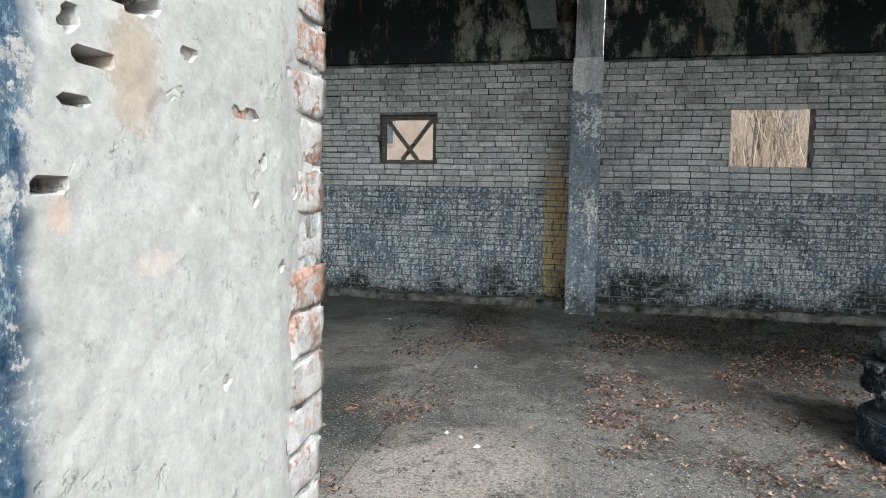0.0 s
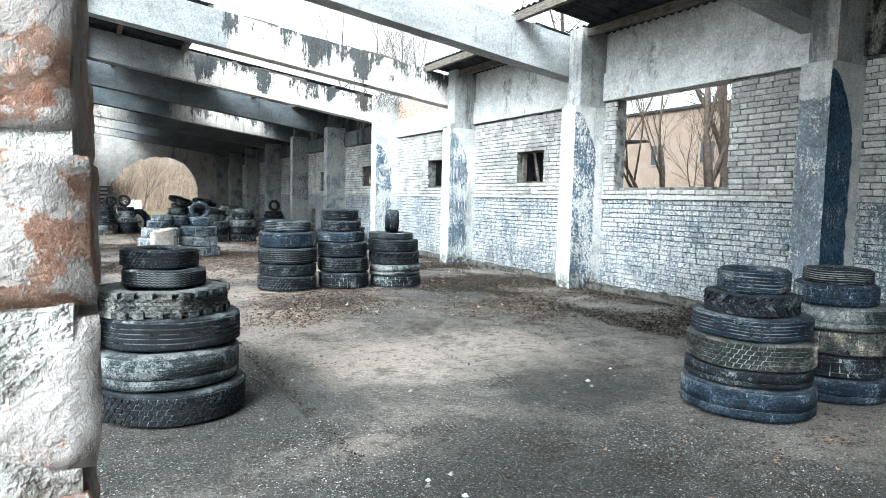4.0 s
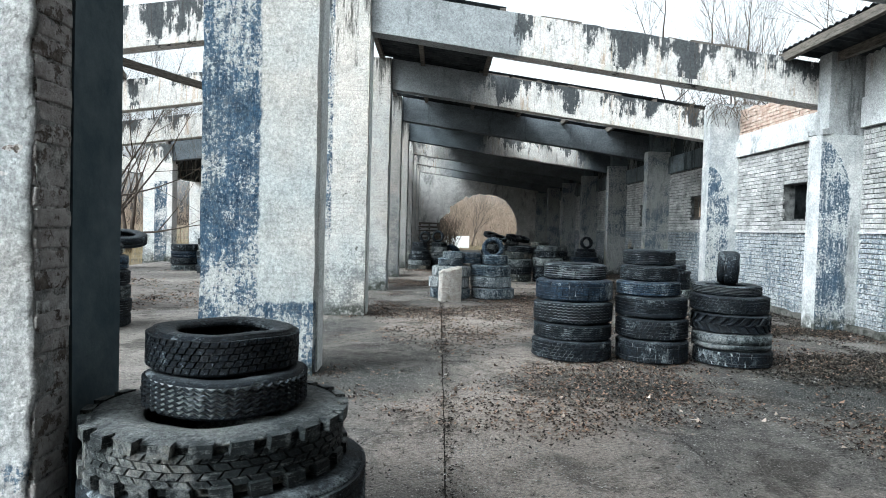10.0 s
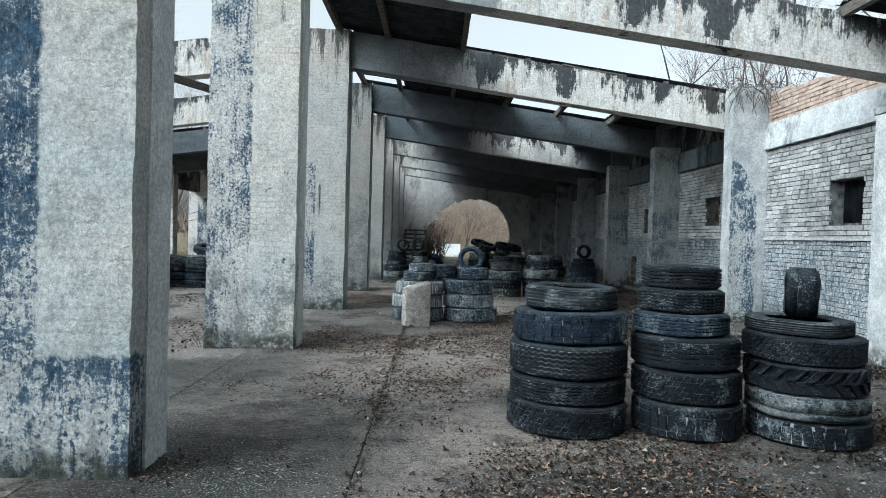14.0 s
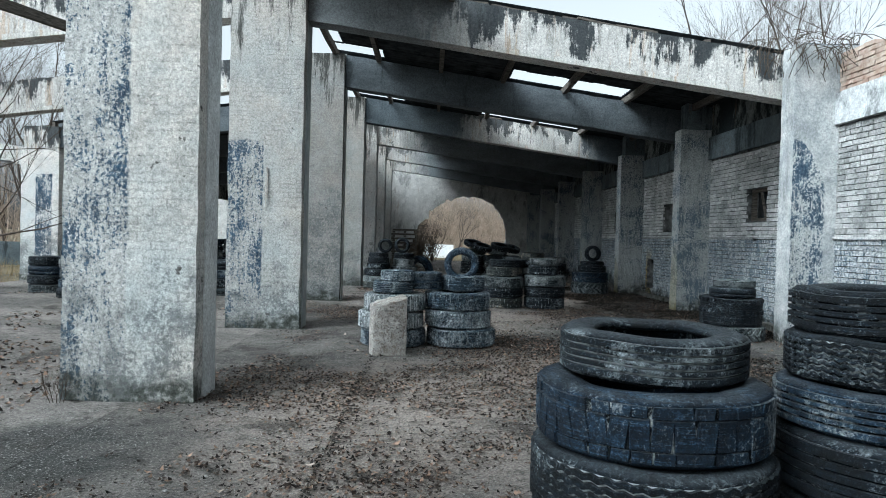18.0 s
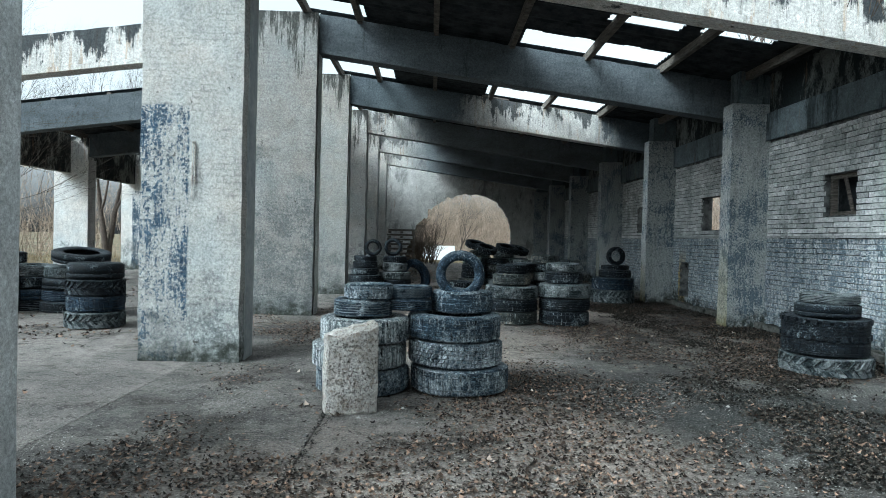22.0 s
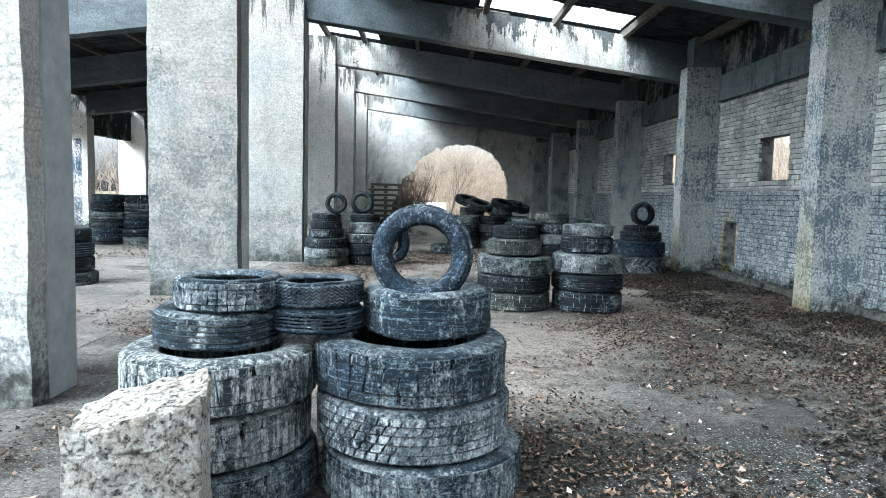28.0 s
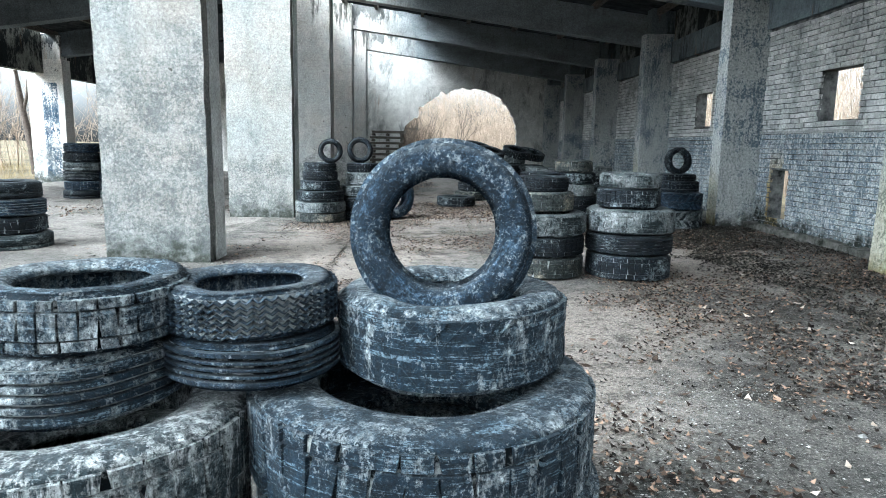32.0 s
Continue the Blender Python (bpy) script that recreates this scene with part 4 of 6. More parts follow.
for k in range(-1, 10):
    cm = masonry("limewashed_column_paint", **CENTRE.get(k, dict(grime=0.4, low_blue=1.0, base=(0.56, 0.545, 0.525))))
    col = empty("column", ("tall limewashed masonry column with chipped blue paint" if k > -1 else "whitewashed column with broken plaster edge showing red bricks") if k < 4 else "tall limewashed masonry column with grey weathering", "column", "centre row of columns")
    y = yk(k)
    if k < 1:
        # plaster coat over a brick edge, broken away at the corner
        cut = 0.075 if k == -1 else 0.012
        part("plaster_coat", ragged_plate(XW, XE - cut, y - 0.004, y + 0.1, 0.0, 5.9, k * 7.7 + 2.0, 0.006 if k == -1 else 0.025, 0.05 if k == -1 else 0.03, PITS if k == -1 else ()), cm, col, smooth=k > -1)
        half = [mesh(brick_bm(0.122, 0.19, 0.066, i * 3.3), "brick", M_WASHED if k < 0 else M_WASHED_GREY, True) for i in range(4)]
        full = [mesh(brick_bm(0.25, 0.19, 0.066, 20 + i * 3.3), "brick", M_WASHED if k < 0 else M_WASHED_GREY, True) for i in range(4)]
        z, c = 0.006 + BRICK_PHASE, 0
        while z < 5.8:
            x = XE
            for lng, pool in ((0.122, half), (0.25, full)) if c % 2 else ((0.25, full), (0.122, half)):
                ob = new("brick", pool[(c * 3 + k) % 4])
                ob.parent = col
                ob.matrix_local = Matrix.Translation((x - lng + (random.uniform(-0.008, 0.003) if x == XE else 0.0), y + 0.004 + random.uniform(-0.003, 0.003), z + random.uniform(-0.002, 0.002)))
                x -= lng + 0.007
            if k == -1:
                for dy in (0.197, 0.394):
                    ob = new("brick", half[(c * 5 + int(dy * 10)) % 4])
                    ob.parent = col
                    ob.matrix_local = Matrix.Translation((XE - 0.122 + random.uniform(-0.006, 0.003), y + dy, z))
            z += 0.071
            c += 1
        if k == 0:
            foot_ = [mesh(brick_bm(0.2 + 0.02 * i, 0.1, 0.07, 40 + i * 2.7), "brick", M_BRICK_MOSSY, True) for i in range(4)]
            for c_, x_, n_ in ((0, -3.22, 5), (1, -3.04, 3)):
                for i_ in range(n_):
                    ob = new("brick", foot_[(c_ * 2 + i_) % 4])
                    ob.parent = col
                    ob.matrix_local = Matrix.Translation((x_, y - 0.010 + random.uniform(-0.004, 0.004), 0.012 + 0.077 * c_))
                    x_ += 0.208 + 0.02 * ((c_ * 2 + i_) % 4)
        part("mortar_core", rough_box(XE - 0.38, XE - 0.006, y + 0.008, y + 0.2, 0.0, 5.9, 0.03 if k == -1 else 0.4, 0.004, 14.0), M_MORTAR_PALE, col)
        part("core", rough_box(XW + 0.03, XE - 0.384, y + 0.085, y + 0.2, 0.0, 5.9, 0.4, 0.003, 9.0), M_MORTAR_PALE, col)
        part("rear_shaft", rough_box(XW + 0.03, XE + 0.004 - (0.02 if k == -1 else 0.0), y + 0.203, y + 0.55, -0.02, 5.95, 0.3, 0.005, 2.0, k * 1.3), M_RAW if k < 0 else M_RAW_SHADED, col, "smooth raw grey concrete rear half" if k < 0 else "concrete rear half, shade put into its slate colour")
    else:
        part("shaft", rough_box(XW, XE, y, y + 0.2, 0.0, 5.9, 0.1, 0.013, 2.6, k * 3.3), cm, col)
        part("rear_shaft", rough_box(XW + 0.02, XE + 0.012, y + 0.203, y + 0.55, -0.02, 5.95, 0.3, 0.006, 2.0, k * 1.3), M_RAW if k == 3 else M_RAW_LIT, col, "smooth raw grey concrete rear half")
    if k == 3:
        bm = bmesh.new()
        for a, b_ in (((-2.79, 2.0), (-2.79, 2.64)), ((-2.79, 2.64), (-2.775, 2.66)), ((-2.775, 2.66), (-2.76, 2.64)), ((-2.76, 2.64), (-2.765, 2.15))):
            box(bm, min(a[0], b_[0]) - 0.004, max(a[0], b_[0]) + 0.004, y - 0.03, y - 0.016, min(a[1], b_[1]), max(a[1], b_[1]) + 0.012)
        box(bm, -2.797, -2.783, y - 0.03, y + 0.01, 2.3, 2.314)
        part("steel_loop", bm, M_BLOCK, col, "bent pale steel bar")

# outer columns of the open nave
for k in range(0, 9):
    om = masonry("outer_column_paint", grime=0.3, base=(0.74, 0.72, 0.70), stripe=((-12.3, -11.8, 3.2),) if k % 2 else None, low_blue=0.6)
    y = yk(k)
    c2 = empty("column", "limewashed outer column of the roofless nave", "column", "outer row of columns")
    part("shaft", rough_box(LX0, LX1, y, y + 0.5, -0.12, 3.95, 0.2, 0.012, 2.2, k * 2.1), om, c2)
    part("bracket", rough_box(LX0 + 0.05, LX1 - 0.05, y + 0.05, y + 0.45, 3.952, 4.7, 0.3, 0.01, 2.2, k * 1.1), M_BEAM, c2, "crumbling concrete bracket head")

# ---- portal beams ----
for k in range(-2, 10):
    y0 = yk(k) + 0.12
    for side in (1, -1):
        if side < 0 and k < 0:
            continue
        b_ = empty("beam", "sloping concrete roof beam with black rain streaks", "beam", "roof beams")
        for nm, dy0, dy1, dz0, dz1 in (("web", 0.03, 0.33, 0.1, 0.77), ("bottom_flange", 0.0, 0.36, 0.0, 0.098)):
            bm = bmesh.new()
            n = 40
            xa, xb = XE + 0.01, (RX + 0.55 if side > 0 else 6.1)
            prev = None
            for i in range(n + 1):
                x = xa + (xb - xa) * i / n
                zb = beam_z(x)
                top = dz1 + (0.02 * noise.noise((x * 3.0, k * 4.0, side)) if nm == "web" else 0)
                X = x if side > 0 else -5.62 - x
                ring = [bm.verts.new(q) for q in ((X, y0 + dy0, zb + dz0), (X, y0 + dy1, zb + dz0), (X, y0 + dy1, zb + top), (X, y0 + dy0, zb + top))]
                if prev:
                    for a in range(4):
                        bm.faces.new((prev[a], prev[(a + 1) % 4], ring[(a + 1) % 4], ring[a]))
                else:
                    bm.faces.new(ring)
                prev = ring
            bm.faces.new(prev)
            wobble(bm, 0.008, 2.5, k * 2.0 + side)
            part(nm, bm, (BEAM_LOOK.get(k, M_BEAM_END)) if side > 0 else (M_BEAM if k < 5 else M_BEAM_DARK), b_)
# low beams of the aisle beyond the outer columns
for k in range(2, 8):
    y0 = yk(k) + 0.12
    bm = bmesh.new()
    v = box(bm, -18.0, LX0 - 0.01, y0, y0 + 0.3, 0, 0.5)
    for q in v:
        q.co.z += 3.55 + (LX0 - q.co.x) * 0.13
    thing("beam", bm, M_BEAM, "low concrete beam of the ruined side aisle", "beam", "aisle beams")
# ---- east wall: pilasters and bands ----
for k in range(-3, 10):
    y0 = yr(k)
    p_ = empty("pilaster", "concrete pilaster with curved worn blue paint and white edge", "pilaster", "pilasters of the brick wall")
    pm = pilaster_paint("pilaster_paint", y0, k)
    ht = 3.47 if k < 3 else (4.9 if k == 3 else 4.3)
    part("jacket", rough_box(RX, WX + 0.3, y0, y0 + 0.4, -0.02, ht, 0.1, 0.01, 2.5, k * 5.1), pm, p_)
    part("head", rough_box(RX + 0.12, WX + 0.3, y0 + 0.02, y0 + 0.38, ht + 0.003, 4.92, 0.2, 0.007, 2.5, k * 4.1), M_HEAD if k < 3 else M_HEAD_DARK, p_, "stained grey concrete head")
    if k == 2:
        part("broken_cap", rough_box(RX - 0.02, RX + 0.16, y0 - 0.02, y0 + 0.42, 3.474, 3.56, 0.05, 0.03, 6.0, 1.0), M_HEAD, p_)
for k in range(-3, 9):
    ya, yb = yr(k) + 0.4, yr(k + 1)
    # Far roofed bays take darker copies; their dimness is in the colour.
    m_ = M_SOOT if k < 0 else (M_LINTEL if k < 3 else M_SOOT_SHADED)
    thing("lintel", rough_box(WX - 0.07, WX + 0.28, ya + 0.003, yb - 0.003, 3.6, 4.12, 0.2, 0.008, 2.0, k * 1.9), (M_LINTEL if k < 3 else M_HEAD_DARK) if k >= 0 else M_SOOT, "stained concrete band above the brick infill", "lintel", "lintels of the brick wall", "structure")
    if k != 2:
        thing("spandrel", rough_box(WX - 0.02, WX + 0.25, ya + 0.003, yb - 0.003, 4.123, 4.93, 0.25, 0.008, 2.0, k * 2.9), m_, "sooty plaster panel under the eaves, far bays toned for shade", "spandrel", "spandrels of the brick wall", "structure")

# ---- east wall: brick infill, openings cut through ----
OPEN = {-2: ((-10.72, -9.65, 2.08, 2.9),), -1: ((-5.44, -4.53, 2.08, 2.83),), 0: ((-0.93, 1.56, 1.95, 3.6),), 1: ((3.72, 4.72, 2.05, 2.82),),
        2: ((8.3, 9.2, 2.03, 2.77),), 3: ((13.5, 14.35, 2.1, 2.77),), 4: ((18.15, 19.15, 1.92, 2.7), (19.8, 20.4, 0.22, 1.1)), 5: ((23.1, 24.0, 1.95, 2.7),)}
COURSE, BL = 0.087, 0.262


def pieces(bm_list, x0, x1, y0, y1, z0, z1):
    """Append a bevel-free brick with slightly uneven corners to raw lists."""
    vs, fs = bm_list
    o = len(vs)
    j = lambda: random.uniform(-0.006, 0.006)
    for p in ((x0, y0, z0), (x1, y0, z0), (x1, y1, z0), (x0, y1, z0), (x0, y0, z1), (x1, y0, z1), (x1, y1, z1), (x0, y1, z1)):
        vs.append((p[0] + j(), p[1] + j() * 0.7, p[2] + j() * 0.6))
    fs.extend([tuple(o + q for q in f) for f in ((3, 2, 1, 0), (4, 5, 6, 7), (0, 1, 5, 4), (1, 2, 6, 5), (2, 3, 7, 6), (3, 0, 4, 7))])


def raw(name, lists, material):
    me = bpy.data.meshes.new(name)
    me.from_pydata(lists[0], [], lists[1])
    me.materials.append(material)
    me.update()
    return me


shared = []
for i in range(5):
    bm = bmesh.new()
    box(bm, 0, 0.05, 0, BL - 0.015, 0, COURSE - 0.015)
    bmesh.ops.bevel(bm, geom=bm.edges[:], offset=0.007, segments=1, affect='EDGES')
    wobble(bm, 0.006, 9.0, i * 4.4)
    shared.append((mesh(bm, "brick", M_BRICK), None))
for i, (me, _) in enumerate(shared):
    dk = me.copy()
    dk.materials[0] = M_BRICK_SHADED
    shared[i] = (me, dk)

for k in range(-3, 9):
    ya, yb = yr(k) + 0.4, yr(k + 1)
    holes = OPEN.get(k, ())
    bm = bmesh.new()
    ys = sorted({ya, yb, *[v for h in holes for v in h[:2]]})
    zs = sorted({-0.05, 3.6, *[v for h in holes for v in h[2:]]})
    for i in range(len(ys) - 1):
        for j in range(len(zs) - 1):
            cy, cz = (ys[i] + ys[i + 1]) / 2, (zs[j] + zs[j + 1]) / 2
            if not any(h[0] < cy < h[1] and h[2] < cz < h[3] for h in holes):
                box(bm, WX + 0.022, WX + 0.27, ys[i], ys[i + 1], zs[j], zs[j + 1])
    bmesh.ops.remove_doubles(bm, verts=bm.verts, dist=0.0005)
    wall = thing("wall_east_%d" % (k + 4), bm, M_MORTAR, "brick infill wall, bare grey above and worn blue paint below" if k < 5 else "dim brick infill wall", "wall", kind="structure")
    lists = ([], [])
    count = 0
    c = 0
    z = 0.0
    while z < 3.56:
        y = ya - (BL / 2 if c % 2 else 0.0) - random.uniform(0.0, 0.07)
        sag = 0.01 * math.sin(c * 1.7 + k)
        while y < yb:
            lng = BL if random.random() < 0.93 else BL * 0.5
            b0, b1 = max(y, ya + 0.002), min(y + lng - 0.0145, yb - 0.002)
            segs = [(b0, b1)]
            for h in holes:
                if z + COURSE * 0.5 > h[2] and z + COURSE * 0.5 < h[3]:
                    nxt = []
                    for a, d in segs:
                        if a < h[0]:
                            nxt.append((a, min(d, h[0])))
                        if d > h[1]:
                            nxt.append((max(a, h[1]), d))
                    segs = nxt
            for a, d in segs:
                if d - a < 0.03:
                    continue
                px = WX + random.uniform(-0.006, 0.006)
                if random.random() < 0.004:
                    px += 0.014
                zz = z + 0.016 * noise.noise((y * 0.7, z * 0.7, k * 3.0)) + random.uniform(-0.003, 0.003)
                a, d = a + random.uniform(-0.002, 0.004), d - random.uniform(-0.002, 0.006)
                if k in (-2, -1, 0, 1) and d - a > BL - 0.03 and 0.9 < z < 3.1 and count < 300:
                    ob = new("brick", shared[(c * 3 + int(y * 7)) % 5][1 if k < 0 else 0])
                    ob.parent = wall
                    ob.location = (px, a, zz)
                    count += 1
                else:
                    pieces(lists, px, px + 0.05, a, d, zz, zz + COURSE - 0.0145)
            y += lng
        z += COURSE
        c += 1
    rest = new("bricks", raw("bricks", lists, M_BRICK_SHADED if k < 0 else (M_BRICK if k < 3 else M_BRICK_FAR)))
    rest.parent = wall
    tagged(rest, kind="stuff")
    # dark paint line ledge: a slightly proud course
    if k in (1, 2, 3, 4, 0):
        bm = rough_box(WX - 0.035, WX + 0.01, ya + 0.004, yb - 0.004, 1.735, 1.775, 0.15, 0.006, 5.0, k)
        part("ledge_course", bm, M_BRICK, wall)

# reveals: deep sill and lintel boards at the small openings
def frame_thing(y0, y1, z0, z1, x, cross, label):
    f_ = empty("window_frame", label, "window frame")
    w = 0.06
    for nm, a in (("jamb", (y0, y0 + w, z0, z1)), ("jamb", (y1 - w, y1, z0, z1)), ("head", (y0 + w, y1 - w, z1 - w, z1)), ("sill", (y0 + w, y1 - w, z0, z0 + w))):
        part(nm, rough_box(x, x + 0.09, *a[:2], *a[2:], 0.2, 0.003, 5.0, y0), M_WOOD, f_)
    for dy0, dy1 in cross:
        bm = bmesh.new()
        L = math.hypot((dy1 - dy0), (z1 - z0 - 2 * w))
        box(bm, -0.012, 0.012, -0.032, 0.032, 0, L)
        part("board", bm, M_WOOD, f_, m=Matrix.Translation((x + 0.03 + 0.03 * (dy0 > dy1), dy0, z0 + w)) @ Matrix.Rotation(-math.atan2(dy1 - dy0, z1 - z0 - 2 * w), 4, 'X'))
    return f_


frame_thing(-5.43, -4.54, 2.085, 2.825, WX + 0.1, ((-5.12, -4.62), (-4.86, -5.34)), "old dark timber window frame crossed by two boards")
frame_thing(13.51, 14.34, 2.105, 2.765, WX + 0.12, ((13.8, 14.0),), "broken dark timber window frame")
frame_thing(3.73, 4.71, 2.055, 2.815, WX + 0.15, ((4.1, 4.3),), "broken dark timber window frame")

# red brick parapet above the third bay
lists = ([], [])
ya, yb = yr(2) + 0.4, yr(3)
z, c = 4.13, 0
while z < 4.78:
    y = ya - (0.13 if c % 2 else 0)
    while y < yb:
        top = 4.40 + 0.36 * (y - ya) / (yb - ya) + 0.05 * noise.noise((y * 3.0, 2.0, 1.0))
        if z < top:
            pieces(lists, WX + random.uniform(-0.01, 0.01), WX + 0.24, max(y, ya + 0.004), min(y + 0.25, yb - 0.004), z, z + 0.068)
        y += 0.262
    z += 0.08
    c += 1
par = new("parapet", raw("parapet", lists, M_REDBRICK))
tagged(par, "broken parapet of weathered red bricks above the wall", "parapet", kind="structure")

# ledge of old footing along the wall
for k in range(-2, 6):
    ya, yb = yr(k) + 0.42, yr(k + 1) - 0.02
    bm = rough_box(WX - 0.34 if k < 1 else WX - 0.2, WX - 0.02, ya, yb, -0.05, 0.11, 0.1, 0.05, 3.5, k * 3.0)
    thing("footing", bm, M_FOOTING, "crumbling dirty concrete footing along the wall", "footing", "wall footings", "structure")

# ---- end wall with the broken opening ----
bm = bmesh.new()
ARCH = [(-1.35, -0.05), (-1.3, 0.9), (-1.05, 1.6), (-0.8, 2.3), (-0.3, 2.75), (0.1, 3.35), (0.75, 3.75), (1.4, 4.0), (2.2, 4.12), (3.0, 4.05), (3.6, 3.75), (4.1, 3.3), (4.4, 2.7), (4.55, 2.0), (4.6, 1.1), (4.62, -0.05)]
pts = []
for i in range(len(ARCH) - 1):
    (a, b_), (c, d) = ARCH[i], ARCH[i + 1]
    for s in range(9):
        u = s / 9
        pts.append((a + (c - a) * u + 0.2 * noise.noise((i * 2.3 + u * 2.3, 3.0, 0.0)) + 0.07 * noise.noise((i * 9 + u * 9, 5.0, 0.0)), b_ + (d - b_) * u + 0.2 * noise.noise((i * 2.3 + u * 2.3, 9.0, 0.0)) + 0.07 * noise.noise((i * 9 + u * 9, 7.0, 0.0))))
pts.append(ARCH[-1])
X0, X1, ZT = XW - 0.2, WX + 0.3, 6.2
def outer(p, i):
    t = i / (len(pts) - 1)
    if t < 0.25:
        return (X0, t / 0.25 * ZT)
    if t < 0.75:
        return (X0 + (t - 0.25) / 0.5 * (X1 - X0), ZT)
    return (X1, ZT * (1 - (t - 0.75) / 0.25) - 0.05)
rings = []
for yy in (40.15, 40.5):
    rings.append([[bm.verts.new((p[0], yy, p[1])) for p in pts], [bm.verts.new((*[outer(p, i)[0]], yy, outer(p, i)[1])) for i, p in enumerate(pts)]])
for i in range(len(pts) - 1):
    for r in rings:
        bm.faces.new((r[0][i], r[0][i + 1], r[1][i + 1], r[1][i]))
    for q in (0, 1):
        bm.faces.new((rings[0][q][i], rings[1][q][i], rings[1][q][i + 1], rings[0][q][i + 1]))
thing("wall_north", bm, M_ENDWALL, "whitened end wall with a large hole broken through", "wall", kind="structure")
bm = bmesh.new()
box(bm, LX0 - 0.2, XW - 0.3, 40.15, 40.5, -0.1, 5.8)
thing("wall_north_west", bm, M_ENDWALL, "plain end wall of the side nave", "wall", kind="structure")
# unseen wall added behind the start of the walk, closing off light
bm = bmesh.new()
box(bm, XW - 1.0, WX + 0.3, yk(-3) - 0.4, yk(-3), -0.1, 6.2)
thing("wall_south", bm, M_SOOT, "unseen plain dark wall added to close the hall", "wall", kind="structure")


# ---- roof ----
def roof_bay(x0, x1, y0, y1, side=1, label="weathered corrugated roof sheets on timber purlins", cuts=()):
    """Corrugated sheets lying on the beams between x0 and x1, with holes (x0, x1, y0, y1)."""
    vs, fs = [], []
    nx = max(2, int((x1 - x0) / 0.3))
    ny = int((y1 - y0) / 0.045)
    for i in range(nx + 1):
        x = x0 + (x1 - x0) * i / nx
        for j in range(ny + 1):
            y = y0 + (y1 - y0) * j / ny
            z = beam_z(x) + 0.88 + 0.022 * math.sin(y / 0.17 * 2 * math.pi)
            vs.append((x if side > 0 else -5.62 - x, y, z))
    for i in range(nx):
        for j in range(ny):
            cx, cy = x0 + (x1 - x0) * (i + 0.5) / nx, y0 + (y1 - y0) * (j + 0.5) / ny
            if any(h[0] < cx < h[1] and h[2] + 0.1 * noise.noise((cx * 2, 1, 2)) < cy < h[3] for h in cuts):
                continue
            a = i * (ny + 1) + j
            fs.append((a, a + 1, a + ny + 2, a + ny + 1))
    me = raw("roof", (vs, fs), M_SHEET)
    ob = new("roof", me)
    md = ob.modifiers.new("thick", 'SOLIDIFY')
    md.thickness = 0.012
    tagged(ob, label, "roof", "roof bays", "structure")
    xs_ = [x0 + 0.06, x1 - 0.06] + [0.1 + 1.5 * i for i in range(-2, 6) if x0 + 0.4 < 0.1 + 1.5 * i < x1 - 0.4]
    for i, x in enumerate(xs_):
        bm = rough_box(-0.05, 0.05, y0 - 0.02, y1 + 0.02, -0.075, 0.075, 0.6, 0.01, 1.5, i + y0)
        X = x if side > 0 else -5.62 - x
        part("purlin", bm, M_WOOD, ob, m=Matrix.Translation((X, 0, beam_z(x) + 0.785)))
    return ob


E_ = 6.95
for k in range(-3, 10):
    y0, y1 = yk(k) + 0.31, yk(k + 1) + 0.29
    if k < 0:
        roof_bay(XE - 0.3, E_, y0, y1)
    elif k == 0:
        roof_bay(4.7, E_, y0, y1, cuts=((4.9, 5.9, y1 - 0.7, y1),))
    elif k == 1:
        roof_bay(5.3, E_ + 0.1, y0, y1, label="last eaves strip of corrugated roof sheets")
    elif k == 2:
        roof_bay(XE - 0.3, 0.25, y0, y1, label="remaining dark roof sheets beside open sky")
    elif k == 3:
        roof_bay(XE - 0.3, E_, y0, y1, cuts=((1.7, 4.5, y1 - 0.9, y1 + 1), (-2.6, -1.2, y1 - 0.7, y1 + 1), (2.9, 4.2, 14.35, 14.7), (4.6, 5.7, 14.35, 14.65), (-3, -2.3, 12, 16)), label="corrugated roof sheets with missing strips")
    elif k == 4:
        roof_bay(XE - 0.3, E_, y0, y1, cuts=((1.6, 4.6, y1 - 1.15, y1 + 1), (-2.6, -1.1, y1 - 1.2, y1 + 1)), label="corrugated roof sheets with missing strips")
    elif k == 5:
        roof_bay(XE - 0.3, E_, y0, y1, cuts=((-2.6, -1.0, y1 - 1.0, y1 + 1),), label="corrugated roof sheets with missing strips")
    else:
        roof_bay(XE - 0.3, E_, y0, y1, cuts=((-2.6, -0.5, y1 - 1.7, y1 + 1),), label="corrugated roof sheets with a gap by the columns")
    if k >= 5:
        roof_bay(XE + 0.1, 6.4, y0, y1, side=-1)

# edge beams over the outer columns under the remaining roof
for k in range(5, 9):
    # Soot colour stands in for the shade on their inner side.
    thing("edge_beam", rough_box(-12.5, -12.2, yk(k) + 0.505, yk(k + 1) - 0.005, 3.5, 4.8, 0.4, 0.01, 2.0, k), M_SOOT, "edge beam over the outer columns, coloured dark for shade", "beam", "edge beams", "structure")

